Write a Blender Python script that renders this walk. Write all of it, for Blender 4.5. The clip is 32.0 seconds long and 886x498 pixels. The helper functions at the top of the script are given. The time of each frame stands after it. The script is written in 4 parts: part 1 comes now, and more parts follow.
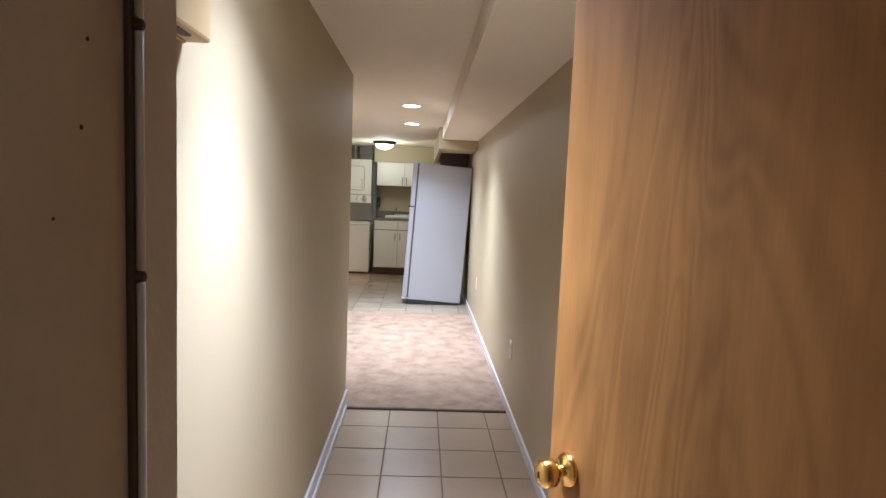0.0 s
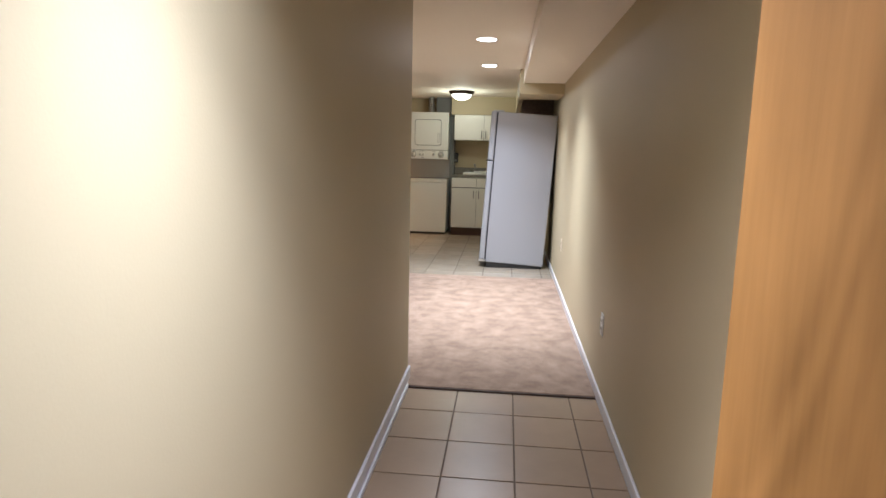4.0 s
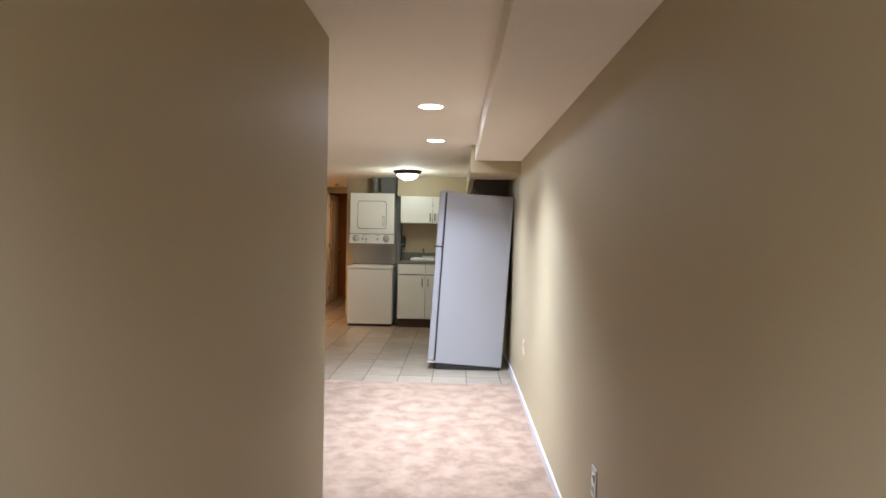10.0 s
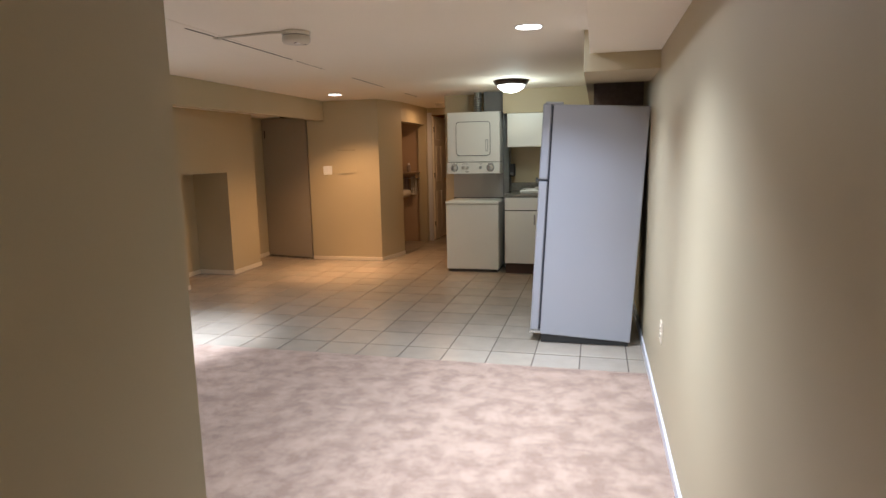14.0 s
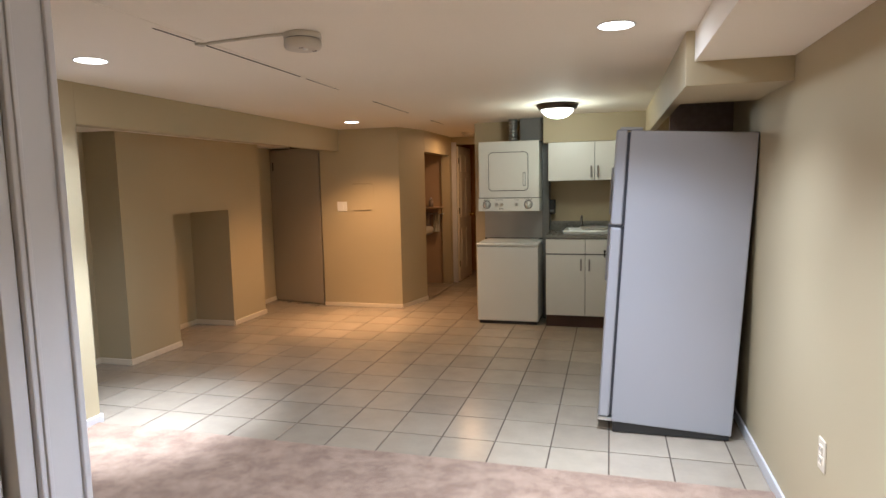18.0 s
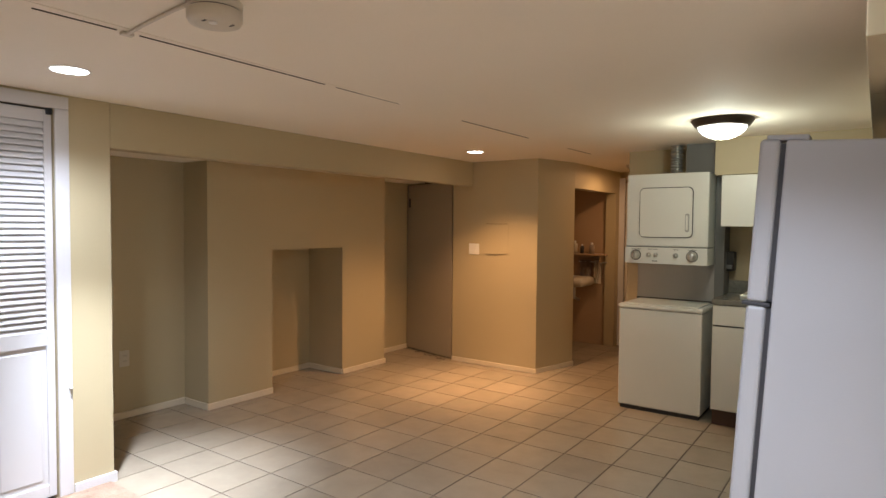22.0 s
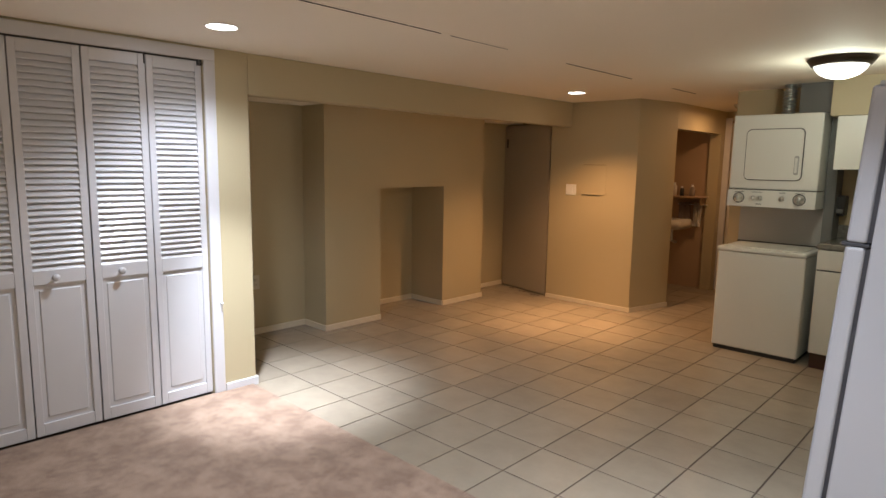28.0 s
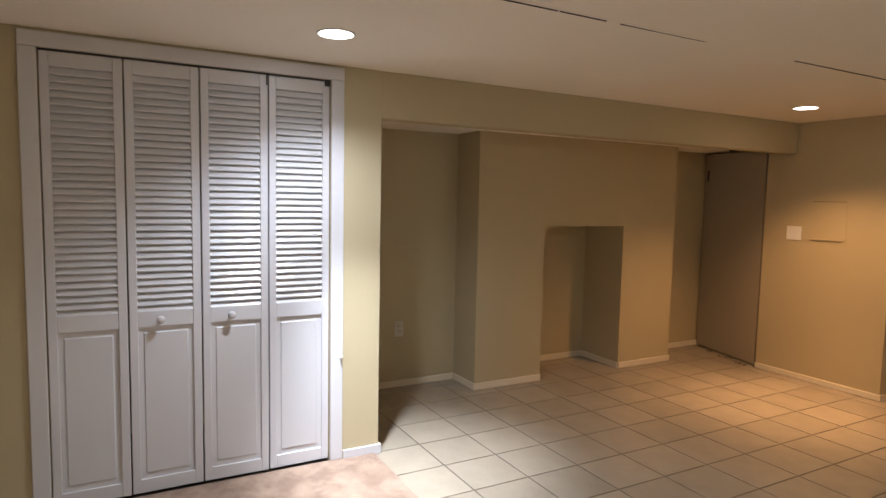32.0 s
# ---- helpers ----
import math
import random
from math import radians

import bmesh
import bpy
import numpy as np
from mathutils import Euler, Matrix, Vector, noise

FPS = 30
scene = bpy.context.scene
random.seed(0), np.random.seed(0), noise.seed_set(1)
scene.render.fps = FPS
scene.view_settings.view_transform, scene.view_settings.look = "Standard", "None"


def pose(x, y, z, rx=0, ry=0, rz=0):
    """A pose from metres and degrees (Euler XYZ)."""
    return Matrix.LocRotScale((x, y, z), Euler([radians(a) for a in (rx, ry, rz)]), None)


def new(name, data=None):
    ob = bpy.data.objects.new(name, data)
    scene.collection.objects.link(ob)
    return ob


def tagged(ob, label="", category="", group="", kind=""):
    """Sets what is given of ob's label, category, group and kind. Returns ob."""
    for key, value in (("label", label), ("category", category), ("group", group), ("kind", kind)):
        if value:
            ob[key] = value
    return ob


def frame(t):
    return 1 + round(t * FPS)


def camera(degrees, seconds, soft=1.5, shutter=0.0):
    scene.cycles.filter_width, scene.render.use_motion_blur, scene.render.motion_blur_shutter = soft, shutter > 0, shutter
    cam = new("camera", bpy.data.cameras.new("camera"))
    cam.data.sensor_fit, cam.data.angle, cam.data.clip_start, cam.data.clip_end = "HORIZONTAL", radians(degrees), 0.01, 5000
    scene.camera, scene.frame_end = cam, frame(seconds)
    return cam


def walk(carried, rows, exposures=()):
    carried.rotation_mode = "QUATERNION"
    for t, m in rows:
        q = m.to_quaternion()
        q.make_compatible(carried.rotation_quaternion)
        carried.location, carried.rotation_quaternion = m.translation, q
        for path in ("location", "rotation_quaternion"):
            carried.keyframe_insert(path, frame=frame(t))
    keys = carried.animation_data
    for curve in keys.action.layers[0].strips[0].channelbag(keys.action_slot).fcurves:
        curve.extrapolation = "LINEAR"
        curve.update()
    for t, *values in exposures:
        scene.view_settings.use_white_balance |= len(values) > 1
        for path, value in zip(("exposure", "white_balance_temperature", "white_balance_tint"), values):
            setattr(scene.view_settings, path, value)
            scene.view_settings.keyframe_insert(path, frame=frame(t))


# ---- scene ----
cam = camera(72.05, 32.0)
# seconds, eye x, y, z, yaw, pitch, roll
PATH = [
    (0, -0.577, -3.652, 1.350, -1.90, -5.41, -2.24),
    (0.5, -0.547, -3.642, 1.349, -0.43, -6.23, -2.00),
    (1, -0.450, -3.636, 1.314, 2.84, -6.61, -1.87),
    (1.5, -0.407, -3.650, 1.265, 4.37, -6.64, -1.05),
    (2, -0.408, -3.624, 1.226, 5.63, -7.25, -0.64),
    (2.5, -0.407, -3.593, 1.204, 6.71, -8.37, 0.12),
    (4.5, -0.584, -2.803, 1.271, 5.07, -10.02, -2.36),
    (5, -0.639, -2.548, 1.264, 1.62, -11.18, -1.52),
    (5.5, -0.652, -2.370, 1.269, -1.27, -9.24, -0.54),
    (6, -0.657, -2.153, 1.291, -2.04, -6.08, -1.02),
    (6.5, -0.573, -2.002, 1.292, -1.39, -3.00, -0.46),
    (7, -0.440, -1.965, 1.308, 0.61, -3.23, 1.52),
    (7.5, -0.415, -1.990, 1.304, 2.48, -3.17, 2.15),
    (8, -0.458, -2.132, 1.298, 2.57, -2.84, -0.07),
    (8.5, -0.454, -2.179, 1.301, 2.04, -2.46, -1.48),
    (9, -0.453, -2.182, 1.304, 1.43, -1.88, -1.51),
    (9.5, -0.482, -2.190, 1.302, 1.21, -1.59, -1.02),
    (10, -0.512, -2.199, 1.301, 1.48, -1.66, -1.13),
    (10.5, -0.528, -2.196, 1.297, 1.24, -2.18, -0.68),
    (11, -0.500, -2.062, 1.299, 1.26, -3.15, 0.99),
    (11.5, -0.409, -1.755, 1.371, 1.13, -3.98, 2.67),
    (12, -0.407, -1.611, 1.348, 2.15, -3.75, 1.60),
    (12.5, -0.407, -1.232, 1.323, 4.42, -6.01, 0.69),
    (13, -0.379, -1.044, 1.339, 7.60, -6.99, 1.47),
    (13.5, -0.345, -0.855, 1.347, 11.84, -8.38, 1.90),
    (14, -0.334, -0.767, 1.360, 14.05, -9.00, 1.12),
    (14.5, -0.373, -0.566, 1.374, 15.24, -9.19, 1.23),
    (16.5, -0.422, -0.023, 1.397, 21.55, -8.30, 0.02),
    (17, -0.546, 0.009, 1.396, 20.76, -7.67, 1.47),
    (17.5, -0.672, 0.011, 1.406, 18.06, -6.43, 1.90),
    (18, -0.725, 0.080, 1.412, 15.28, -6.23, 1.15),
    (18.5, -0.661, 0.203, 1.394, 14.91, -6.42, -0.00),
    (19, -0.585, 0.444, 1.412, 18.40, -5.19, 0.22),
    (19.5, -0.514, 0.563, 1.415, 21.45, -3.02, 0.40),
    (20, -0.502, 0.772, 1.402, 24.35, -3.10, 0.14),
    (20.5, -0.501, 0.967, 1.411, 27.25, -3.30, -0.52),
    (21, -0.480, 1.069, 1.404, 29.61, -3.05, -0.90),
    (21.5, -0.442, 1.203, 1.381, 31.90, -1.92, -1.13),
    (22, -0.386, 1.364, 1.398, 35.56, -2.24, -0.48),
    (22.5, -0.354, 1.356, 1.393, 37.75, -3.71, -0.04),
    (23, -0.279, 1.282, 1.392, 43.34, -3.32, -0.27),
    (23.5, -0.370, 1.233, 1.336, 47.92, -1.31, -0.04),
    (24, -0.361, 1.180, 1.352, 50.00, -1.52, -0.84),
    (24.5, -0.390, 1.150, 1.375, 50.15, -1.39, -1.30),
    (26.5, -0.357, 1.040, 1.316, 54.29, -1.28, -1.70),
    (27, -0.264, 1.074, 1.344, 53.28, -5.42, -1.69),
    (27.5, -0.293, 1.086, 1.358, 48.49, -7.03, -1.35),
    (28, -0.293, 1.112, 1.402, 43.96, -7.96, -0.90),
    (28.5, -0.308, 1.171, 1.417, 41.38, -7.75, -0.66),
    (29, -0.298, 1.289, 1.446, 41.61, -8.35, -1.46),
    (29.5, -0.303, 1.404, 1.454, 42.49, -8.83, -1.93),
    (30, -0.359, 1.421, 1.444, 42.76, -8.95, -0.86),
    (30.5, -0.380, 1.504, 1.438, 43.09, -8.04, -0.35),
    (31, -0.454, 1.657, 1.460, 44.36, -7.27, -1.10),
    (31.5, -0.561, 1.726, 1.403, 50.32, -6.23, -1.22),
    (32, -0.738, 1.747, 1.389, 61.73, -4.85, -1.17),
]
walk(cam, [(t, pose(x, y, z, 90 + p, r, w)) for t, x, y, z, w, p, r in PATH],
     exposures=[(0, 0.36, 5650, 10), (1, 0.06, 5850, 10), (2, 0.36, 5900, 10), (2.5, 0.36, 5850, 10), (5, 0.02, 5900, 10), (7, 0.34, 5650, 10), (11, 0.32, 5600, 10), (13, 0.14, 5500, 10),
                (16.5, 0.02, 5550, 10), (18, 0.12, 5650, 10), (20, -0.16, 5800, 10), (22, 0.04, 6000, 10), (24.5, 0.0, 6000, 10), (27, 0.08, 6050, 10), (28.5, -0.24, 6050, 10), (32, -0.22, 6050, 10)])

# ---- world and lamps ----
world = bpy.data.worlds.new("world")
scene.world = world
world.use_nodes = True
world.node_tree.nodes["Background"].inputs[0].default_value = (0.9, 0.95, 1.0, 1)
world.node_tree.nodes["Background"].inputs[1].default_value = 0.02

CEIL = 2.03
COOL = (0.93, 0.97, 1.05)
ORANGE = (1.0, 0.52, 0.215)
DOWNLIGHTS = [  # x, y, colour, wide spill in watts, its width and softness, beam in watts, its width, tilt and turn, glow of the lens in watts
    (-0.66, -2.30, (0.92, 0.94, 1.10), 95, 122, 1.0, 190, 80, 0, 0, 1.4),
    (-0.69, 1.38, COOL, 175, 124, 0.8, 200, 82, 0, 0, 2.6),
    (-0.71, 2.72, COOL, 115, 124, 0.8, 150, 82, 0, 0, 2.6),
    (-3.14, 2.54, COOL, 122, 128, 0.9, 580, 50, 16, 32, 1.6),
    (-3.22, 5.80, ORANGE, 150, 118, 0.75, 190, 60, 0, 0, 0.5),
]


def spot(name, x, y, z, watts, colour, degrees, blend=1.0, tilt=0.0, turn=0.0, size=0.05):
    data = bpy.data.lights.new(name, "SPOT")
    data.energy, data.color, data.spot_size, data.spot_blend, data.shadow_soft_size = watts, colour, radians(degrees), blend, size
    new(name, data).matrix_basis = pose(x, y, z, tilt, 0, turn)


def disc_lamp(name, x, y, z, watts, colour, size):
    data = bpy.data.lights.new(name, "AREA")
    data.shape, data.size, data.energy, data.color = "DISK", size, watts, colour
    new(name, data).location = (x, y, z)


for lx, ly, colour, spill, spread, softness, watts, beam, tilt, turn, glow in DOWNLIGHTS:
    spot("downlight_spill", lx, ly, CEIL - 0.014, spill, colour, spread, softness, tilt * 0.5, turn)
    spot("downlight_beam", lx, ly, CEIL - 0.014, watts, colour, beam, 1.0, tilt, turn)
    disc_lamp("downlight_glow", lx, ly, CEIL - 0.008, glow, colour, 0.13)
# Two unseen fill lamps, added to brighten the passage and the landing.
disc_lamp("passage_fill", -2.45, 7.60, CEIL - 0.05, 7, (1.0, 0.56, 0.26), 0.16)
disc_lamp("landing_fill", 0.55, -4.70, CEIL - 0.05, 5, (1.0, 0.92, 0.82), 0.3)
bulb = bpy.data.lights.new("dome_lamp", "POINT")
bulb.energy, bulb.color, bulb.shadow_soft_size = 9, (0.97, 1.0, 0.80), 0.08
new("dome_lamp", bulb).location = (-1.15, 5.24, 1.86)


# ---- materials ----
def material(name, colour, rough=0.6, metal=0.0, vary=0.06, scale=3.0, grain=0.03, fine=90.0, bump=0.05, random_each=0.0, emit=0.0, coat=0.0):
    """A paint-like surface: broad stains, fine grain, relief, and a shade of its own for each piece."""
    m = bpy.data.materials.new(name)
    m.use_nodes = True
    nt = m.node_tree
    b = nt.nodes["Principled BSDF"]
    b.inputs["Roughness"].default_value, b.inputs["Metallic"].default_value = rough, metal
    b.inputs["Coat Weight"].default_value = coat
    co = nt.nodes.new("ShaderNodeTexCoord")
    broad, small = nt.nodes.new("ShaderNodeTexNoise"), nt.nodes.new("ShaderNodeTexNoise")
    broad.inputs["Scale"].default_value, small.inputs["Scale"].default_value = scale, fine
    broad.inputs["Detail"].default_value = 5
    geo = nt.nodes.new("ShaderNodeNewGeometry")
    for n in (broad, small):
        nt.links.new(geo.outputs["Position"], n.inputs["Vector"])
    mix = nt.nodes.new("ShaderNodeMath")
    mix.operation = "MULTIPLY_ADD"
    mix.inputs[1].default_value, mix.inputs[2].default_value = 2 * vary, 1 - vary
    nt.links.new(broad.outputs[0], mix.inputs[0])
    mix2 = nt.nodes.new("ShaderNodeMath")
    mix2.operation = "MULTIPLY_ADD"
    mix2.inputs[1].default_value = 2 * grain
    nt.links.new(small.outputs[0], mix2.inputs[0])
    sub = nt.nodes.new("ShaderNodeMath")
    sub.operation = "SUBTRACT"
    sub.inputs[1].default_value = grain
    nt.links.new(mix.outputs[0], sub.inputs[0])
    nt.links.new(sub.outputs[0], mix2.inputs[2])
    out = mix2
    if random_each:
        info = nt.nodes.new("ShaderNodeObjectInfo")
        r = nt.nodes.new("ShaderNodeMath")
        r.operation = "MULTIPLY_ADD"
        r.inputs[1].default_value, r.inputs[2].default_value = 2 * random_each, 1 - random_each
        nt.links.new(info.outputs["Random"], r.inputs[0])
        mul = nt.nodes.new("ShaderNodeMath")
        mul.operation = "MULTIPLY"
        nt.links.new(r.outputs[0], mul.inputs[0])
        nt.links.new(mix2.outputs[0], mul.inputs[1])
        out = mul
    tint = nt.nodes.new("ShaderNodeVectorMath")
    tint.operation = "SCALE"
    tint.inputs[0].default_value = colour
    nt.links.new(out.outputs[0], tint.inputs["Scale"])
    nt.links.new(tint.outputs[0], b.inputs["Base Color"])
    if bump:
        bp = nt.nodes.new("ShaderNodeBump")
        bp.inputs["Strength"].default_value, bp.inputs["Distance"].default_value = bump, 0.004
        nt.links.new(small.outputs[0], bp.inputs["Height"])
        nt.links.new(bp.outputs[0], b.inputs["Normal"])
    if emit:
        b.inputs["Emission Color"].default_value = (*colour, 1)
        b.inputs["Emission Strength"].default_value = emit
    return m


def wood(name, dark, light, rough=0.4, coat=0.2, rings=34.0):
    """Veneer: wavy cathedral figure, fine pores along z and soft blotches."""
    m = bpy.data.materials.new(name)
    m.use_nodes = True
    nt = m.node_tree
    b = nt.nodes["Principled BSDF"]
    b.inputs["Roughness"].default_value, b.inputs["Coat Weight"].default_value = rough, coat
    b.inputs["Coat Roughness"].default_value = 0.25
    b.inputs["Specular IOR Level"].default_value = 0.3
    co = nt.nodes.new("ShaderNodeTexCoord")

    def grainy(stretch, scale, detail, distort=0.0):
        mp = nt.nodes.new("ShaderNodeMapping")
        mp.inputs["Scale"].default_value = stretch
        nt.links.new(co.outputs["Object"], mp.inputs["Vector"])
        n = nt.nodes.new("ShaderNodeTexNoise")
        n.inputs["Scale"].default_value, n.inputs["Detail"].default_value, n.inputs["Distortion"].default_value = scale, detail, distort
        nt.links.new(mp.outputs[0], n.inputs["Vector"])
        return n.outputs[0]

    def calc(op, a, k, add=None):
        n = nt.nodes.new("ShaderNodeMath")
        n.operation = op
        nt.links.new(a, n.inputs[0])
        n.inputs[1].default_value = k
        if add is not None:
            nt.links.new(add, n.inputs[2])
        return n.outputs[0]

    level = grainy((1, 1, 0.22), 3.2, 3.0, 1.0)
    figure = calc("SINE", calc("MULTIPLY", level, rings), 0.0)
    pores = grainy((1, 1, 0.045), 150.0, 2)
    flecks = grainy((1, 1, 0.16), 14.0, 5, 0.8)
    blotch = grainy((1, 1, 0.5), 4.0, 4)
    s = calc("MULTIPLY_ADD", blotch, 0.8, calc("MULTIPLY", flecks, 0.5))
    s = calc("MULTIPLY_ADD", pores, 0.20, s)
    s = calc("MULTIPLY_ADD", figure, 0.075, s)
    ramp = nt.nodes.new("ShaderNodeValToRGB")
    ramp.color_ramp.elements[0].position, ramp.color_ramp.elements[1].position = 0.0, 1.0
    ramp.color_ramp.elements[0].color, ramp.color_ramp.elements[1].color = (*dark, 1), (*light, 1)
    shift = nt.nodes.new("ShaderNodeMapRange")
    shift.inputs[1].default_value, shift.inputs[2].default_value = 0.44, 1.06
    nt.links.new(s, shift.inputs[0])
    nt.links.new(shift.outputs[0], ramp.inputs[0])
    nt.links.new(ramp.outputs[0], b.inputs["Base Color"])
    bp = nt.nodes.new("ShaderNodeBump")
    bp.inputs["Strength"].default_value, bp.inputs["Distance"].default_value = 0.05, 0.002
    nt.links.new(pores, bp.inputs["Height"])
    nt.links.new(bp.outputs[0], b.inputs["Normal"])
    return m


PAINT = material("tan_wall_paint", (0.476, 0.401, 0.251), 0.57, vary=0.04, scale=1.6, grain=0.015, fine=160, bump=0.05)
CEILING = material("ceiling_paint", (0.86, 0.79, 0.67), 0.75, vary=0.03, scale=1.2, grain=0.02, fine=120, bump=0.06)
TRIM = material("white_trim_paint", (0.62, 0.61, 0.62), 0.32, vary=0.03, scale=5, grain=0.01, bump=0.02)
CREAM = material("cream_baseboard_paint", (0.72, 0.64, 0.50), 0.4, vary=0.05, scale=6, grain=0.02, bump=0.02)
TILE = material("glazed_floor_tile", (0.345, 0.292, 0.222), 0.22, vary=0.16, scale=7, grain=0.04, fine=40, bump=0.015, random_each=0.07)
HALLTILE = material("beige_hall_tile", (0.32, 0.225, 0.145), 0.30, vary=0.10, scale=8, grain=0.03, fine=40, bump=0.02, random_each=0.04)
GROUT = material("brown_grout", (0.085, 0.060, 0.040), 0.9, vary=0.15, scale=8, grain=0.08, bump=0.1)
HALLGROUT = material("pale_brown_grout", (0.17, 0.125, 0.09), 0.9, vary=0.15, scale=8, grain=0.08, bump=0.1)
APPLIANCE = material("white_enamel", (0.80, 0.80, 0.74), 0.28, vary=0.015, scale=4, grain=0.005, bump=0.01)
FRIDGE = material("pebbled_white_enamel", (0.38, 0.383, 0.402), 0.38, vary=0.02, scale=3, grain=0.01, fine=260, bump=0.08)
GASKET = material("grey_gasket", (0.035, 0.035, 0.04), 0.6, vary=0.1)
DARK = material("black_plastic", (0.025, 0.024, 0.023), 0.45, vary=0.1)
GREYPANEL = material("grey_back_panel", (0.42, 0.42, 0.40), 0.4, vary=0.03)
LAMINATE = material("white_laminate", (0.78, 0.77, 0.70), 0.35, vary=0.02, scale=3, grain=0.01, bump=0.01)
TOEKICK = material("dark_brown_toe_kick", (0.07, 0.035, 0.02), 0.6, vary=0.2)
COUNTER = material("mottled_dark_laminate", (0.21, 0.20, 0.17), 0.25, vary=0.45, scale=40, grain=0.2, fine=160, bump=0.01)
PULL = material("dark_steel_pull", (0.30, 0.29, 0.27), 0.35, 0.9, vary=0.05)
STEEL = material("brushed_steel", (0.74, 0.73, 0.70), 0.28, 1.0, vary=0.05, scale=20, bump=0.01)
SATIN = material("satin_sink_steel", (0.86, 0.86, 0.83), 0.42, 0.55, vary=0.05, scale=15, bump=0.01)
BRASS = material("polished_brass", (0.85, 0.56, 0.18), 0.16, 1.0, vary=0.05, scale=20, bump=0.01)
BRONZE = material("dark_bronze", (0.05, 0.035, 0.025), 0.4, 0.6, vary=0.1)
PLASTIC = material("white_plastic", (0.80, 0.79, 0.76), 0.35, vary=0.02, bump=0.0)
AGED = material("yellowed_plastic", (0.60, 0.55, 0.46), 0.4, vary=0.04, bump=0.0)
DARKGREY = material("dark_grey_sheet", (0.16, 0.16, 0.15), 0.5, vary=0.08)
GREYDOOR = material("grey_white_panel", (0.36, 0.312, 0.24), 0.5, vary=0.06, scale=2)
JAMB = material("dull_tan_jamb_paint", (0.44, 0.36, 0.25), 0.55, vary=0.2, scale=7, grain=0.05, fine=60, bump=0.15)
SEAM = material("dark_crack", (0.06, 0.045, 0.035), 0.9, vary=0.2)
BATH = material("brown_bathroom_paint", (0.46, 0.32, 0.20), 0.5, vary=0.08, scale=3)
CHIME = material("aged_yellow_plastic", (0.50, 0.37, 0.18), 0.5, vary=0.05, scale=8, grain=0.02, bump=0.02)
# Baseboard cream made lighter, to put the light on this door into colour.
DOORLIT = material("cream_lit_door", (0.76, 0.68, 0.55), 0.4, vary=0.04, scale=4, grain=0.01, bump=0.02)
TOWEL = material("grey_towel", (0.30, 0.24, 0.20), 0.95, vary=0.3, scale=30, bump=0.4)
FOIL = material("galvanised_duct", (0.45, 0.45, 0.43), 0.35, 0.8, vary=0.1, scale=20)
GLOW = material("lit_lens", (1.0, 0.96, 0.88), 0.4, vary=0.0, grain=0.0, bump=0.0, emit=9.0)
DOMEGLASS = material("lit_opal_glass", (1.0, 0.97, 0.84), 0.3, vary=0.0, grain=0.0, bump=0.0, emit=4.0)
VENEER = wood("birch_veneer", (0.200, 0.092, 0.022), (0.455, 0.222, 0.064), rough=0.5, coat=0.03, rings=85.0)
ORANGEWOOD = wood("orange_wood", (0.30, 0.12, 0.03), (0.45, 0.20, 0.06))


def carpet_material():
    m = bpy.data.materials.new("dusty_pink_carpet")
    m.use_nodes = True
    nt = m.node_tree
    b = nt.nodes["Principled BSDF"]
    b.inputs["Roughness"].default_value = 0.95
    b.inputs["Sheen Weight"].default_value = 0.15
    geo = nt.nodes.new("ShaderNodeNewGeometry")
    patch, pile = nt.nodes.new("ShaderNodeTexNoise"), nt.nodes.new("ShaderNodeTexNoise")
    patch.inputs["Scale"].default_value, patch.inputs["Detail"].default_value, patch.inputs["Roughness"].default_value = 8.0, 3, 0.5
    pile.inputs["Scale"].default_value, pile.inputs["Detail"].default_value = 260.0, 2
    for n in (patch, pile):
        nt.links.new(geo.outputs["Position"], n.inputs["Vector"])
    ramp = nt.nodes.new("ShaderNodeValToRGB")
    ramp.color_ramp.elements[0].position, ramp.color_ramp.elements[1].position = 0.39, 0.62
    ramp.color_ramp.elements[0].color, ramp.color_ramp.elements[1].color = (0.232, 0.150, 0.102, 1), (0.368, 0.254, 0.180, 1)
    tuft = nt.nodes.new("ShaderNodeTexNoise")
    tuft.inputs["Scale"].default_value, tuft.inputs["Detail"].default_value = 30.0, 4
    nt.links.new(geo.outputs["Position"], tuft.inputs["Vector"])
    both = nt.nodes.new("ShaderNodeMix")
    both.inputs[0].default_value = 0.30
    nt.links.new(patch.outputs[0], both.inputs[2])
    nt.links.new(tuft.outputs[0], both.inputs[3])
    nt.links.new(both.outputs[0], ramp.inputs[0])
    mul = nt.nodes.new("ShaderNodeVectorMath")
    mul.operation = "SCALE"
    k = nt.nodes.new("ShaderNodeMath")
    k.operation = "MULTIPLY_ADD"
    k.inputs[1].default_value, k.inputs[2].default_value = 0.7, 0.65
    nt.links.new(pile.outputs[0], k.inputs[0])
    nt.links.new(ramp.outputs[0], mul.inputs[0])
    nt.links.new(k.outputs[0], mul.inputs["Scale"])
    nt.links.new(mul.outputs[0], b.inputs["Base Color"])
    bp = nt.nodes.new("ShaderNodeBump")
    bp.inputs["Strength"].default_value, bp.inputs["Distance"].default_value = 0.7, 0.006
    nt.links.new(pile.outputs[0], bp.inputs["Height"])
    nt.links.new(bp.outputs[0], b.inputs["Normal"])
    return m


CARPET = carpet_material()


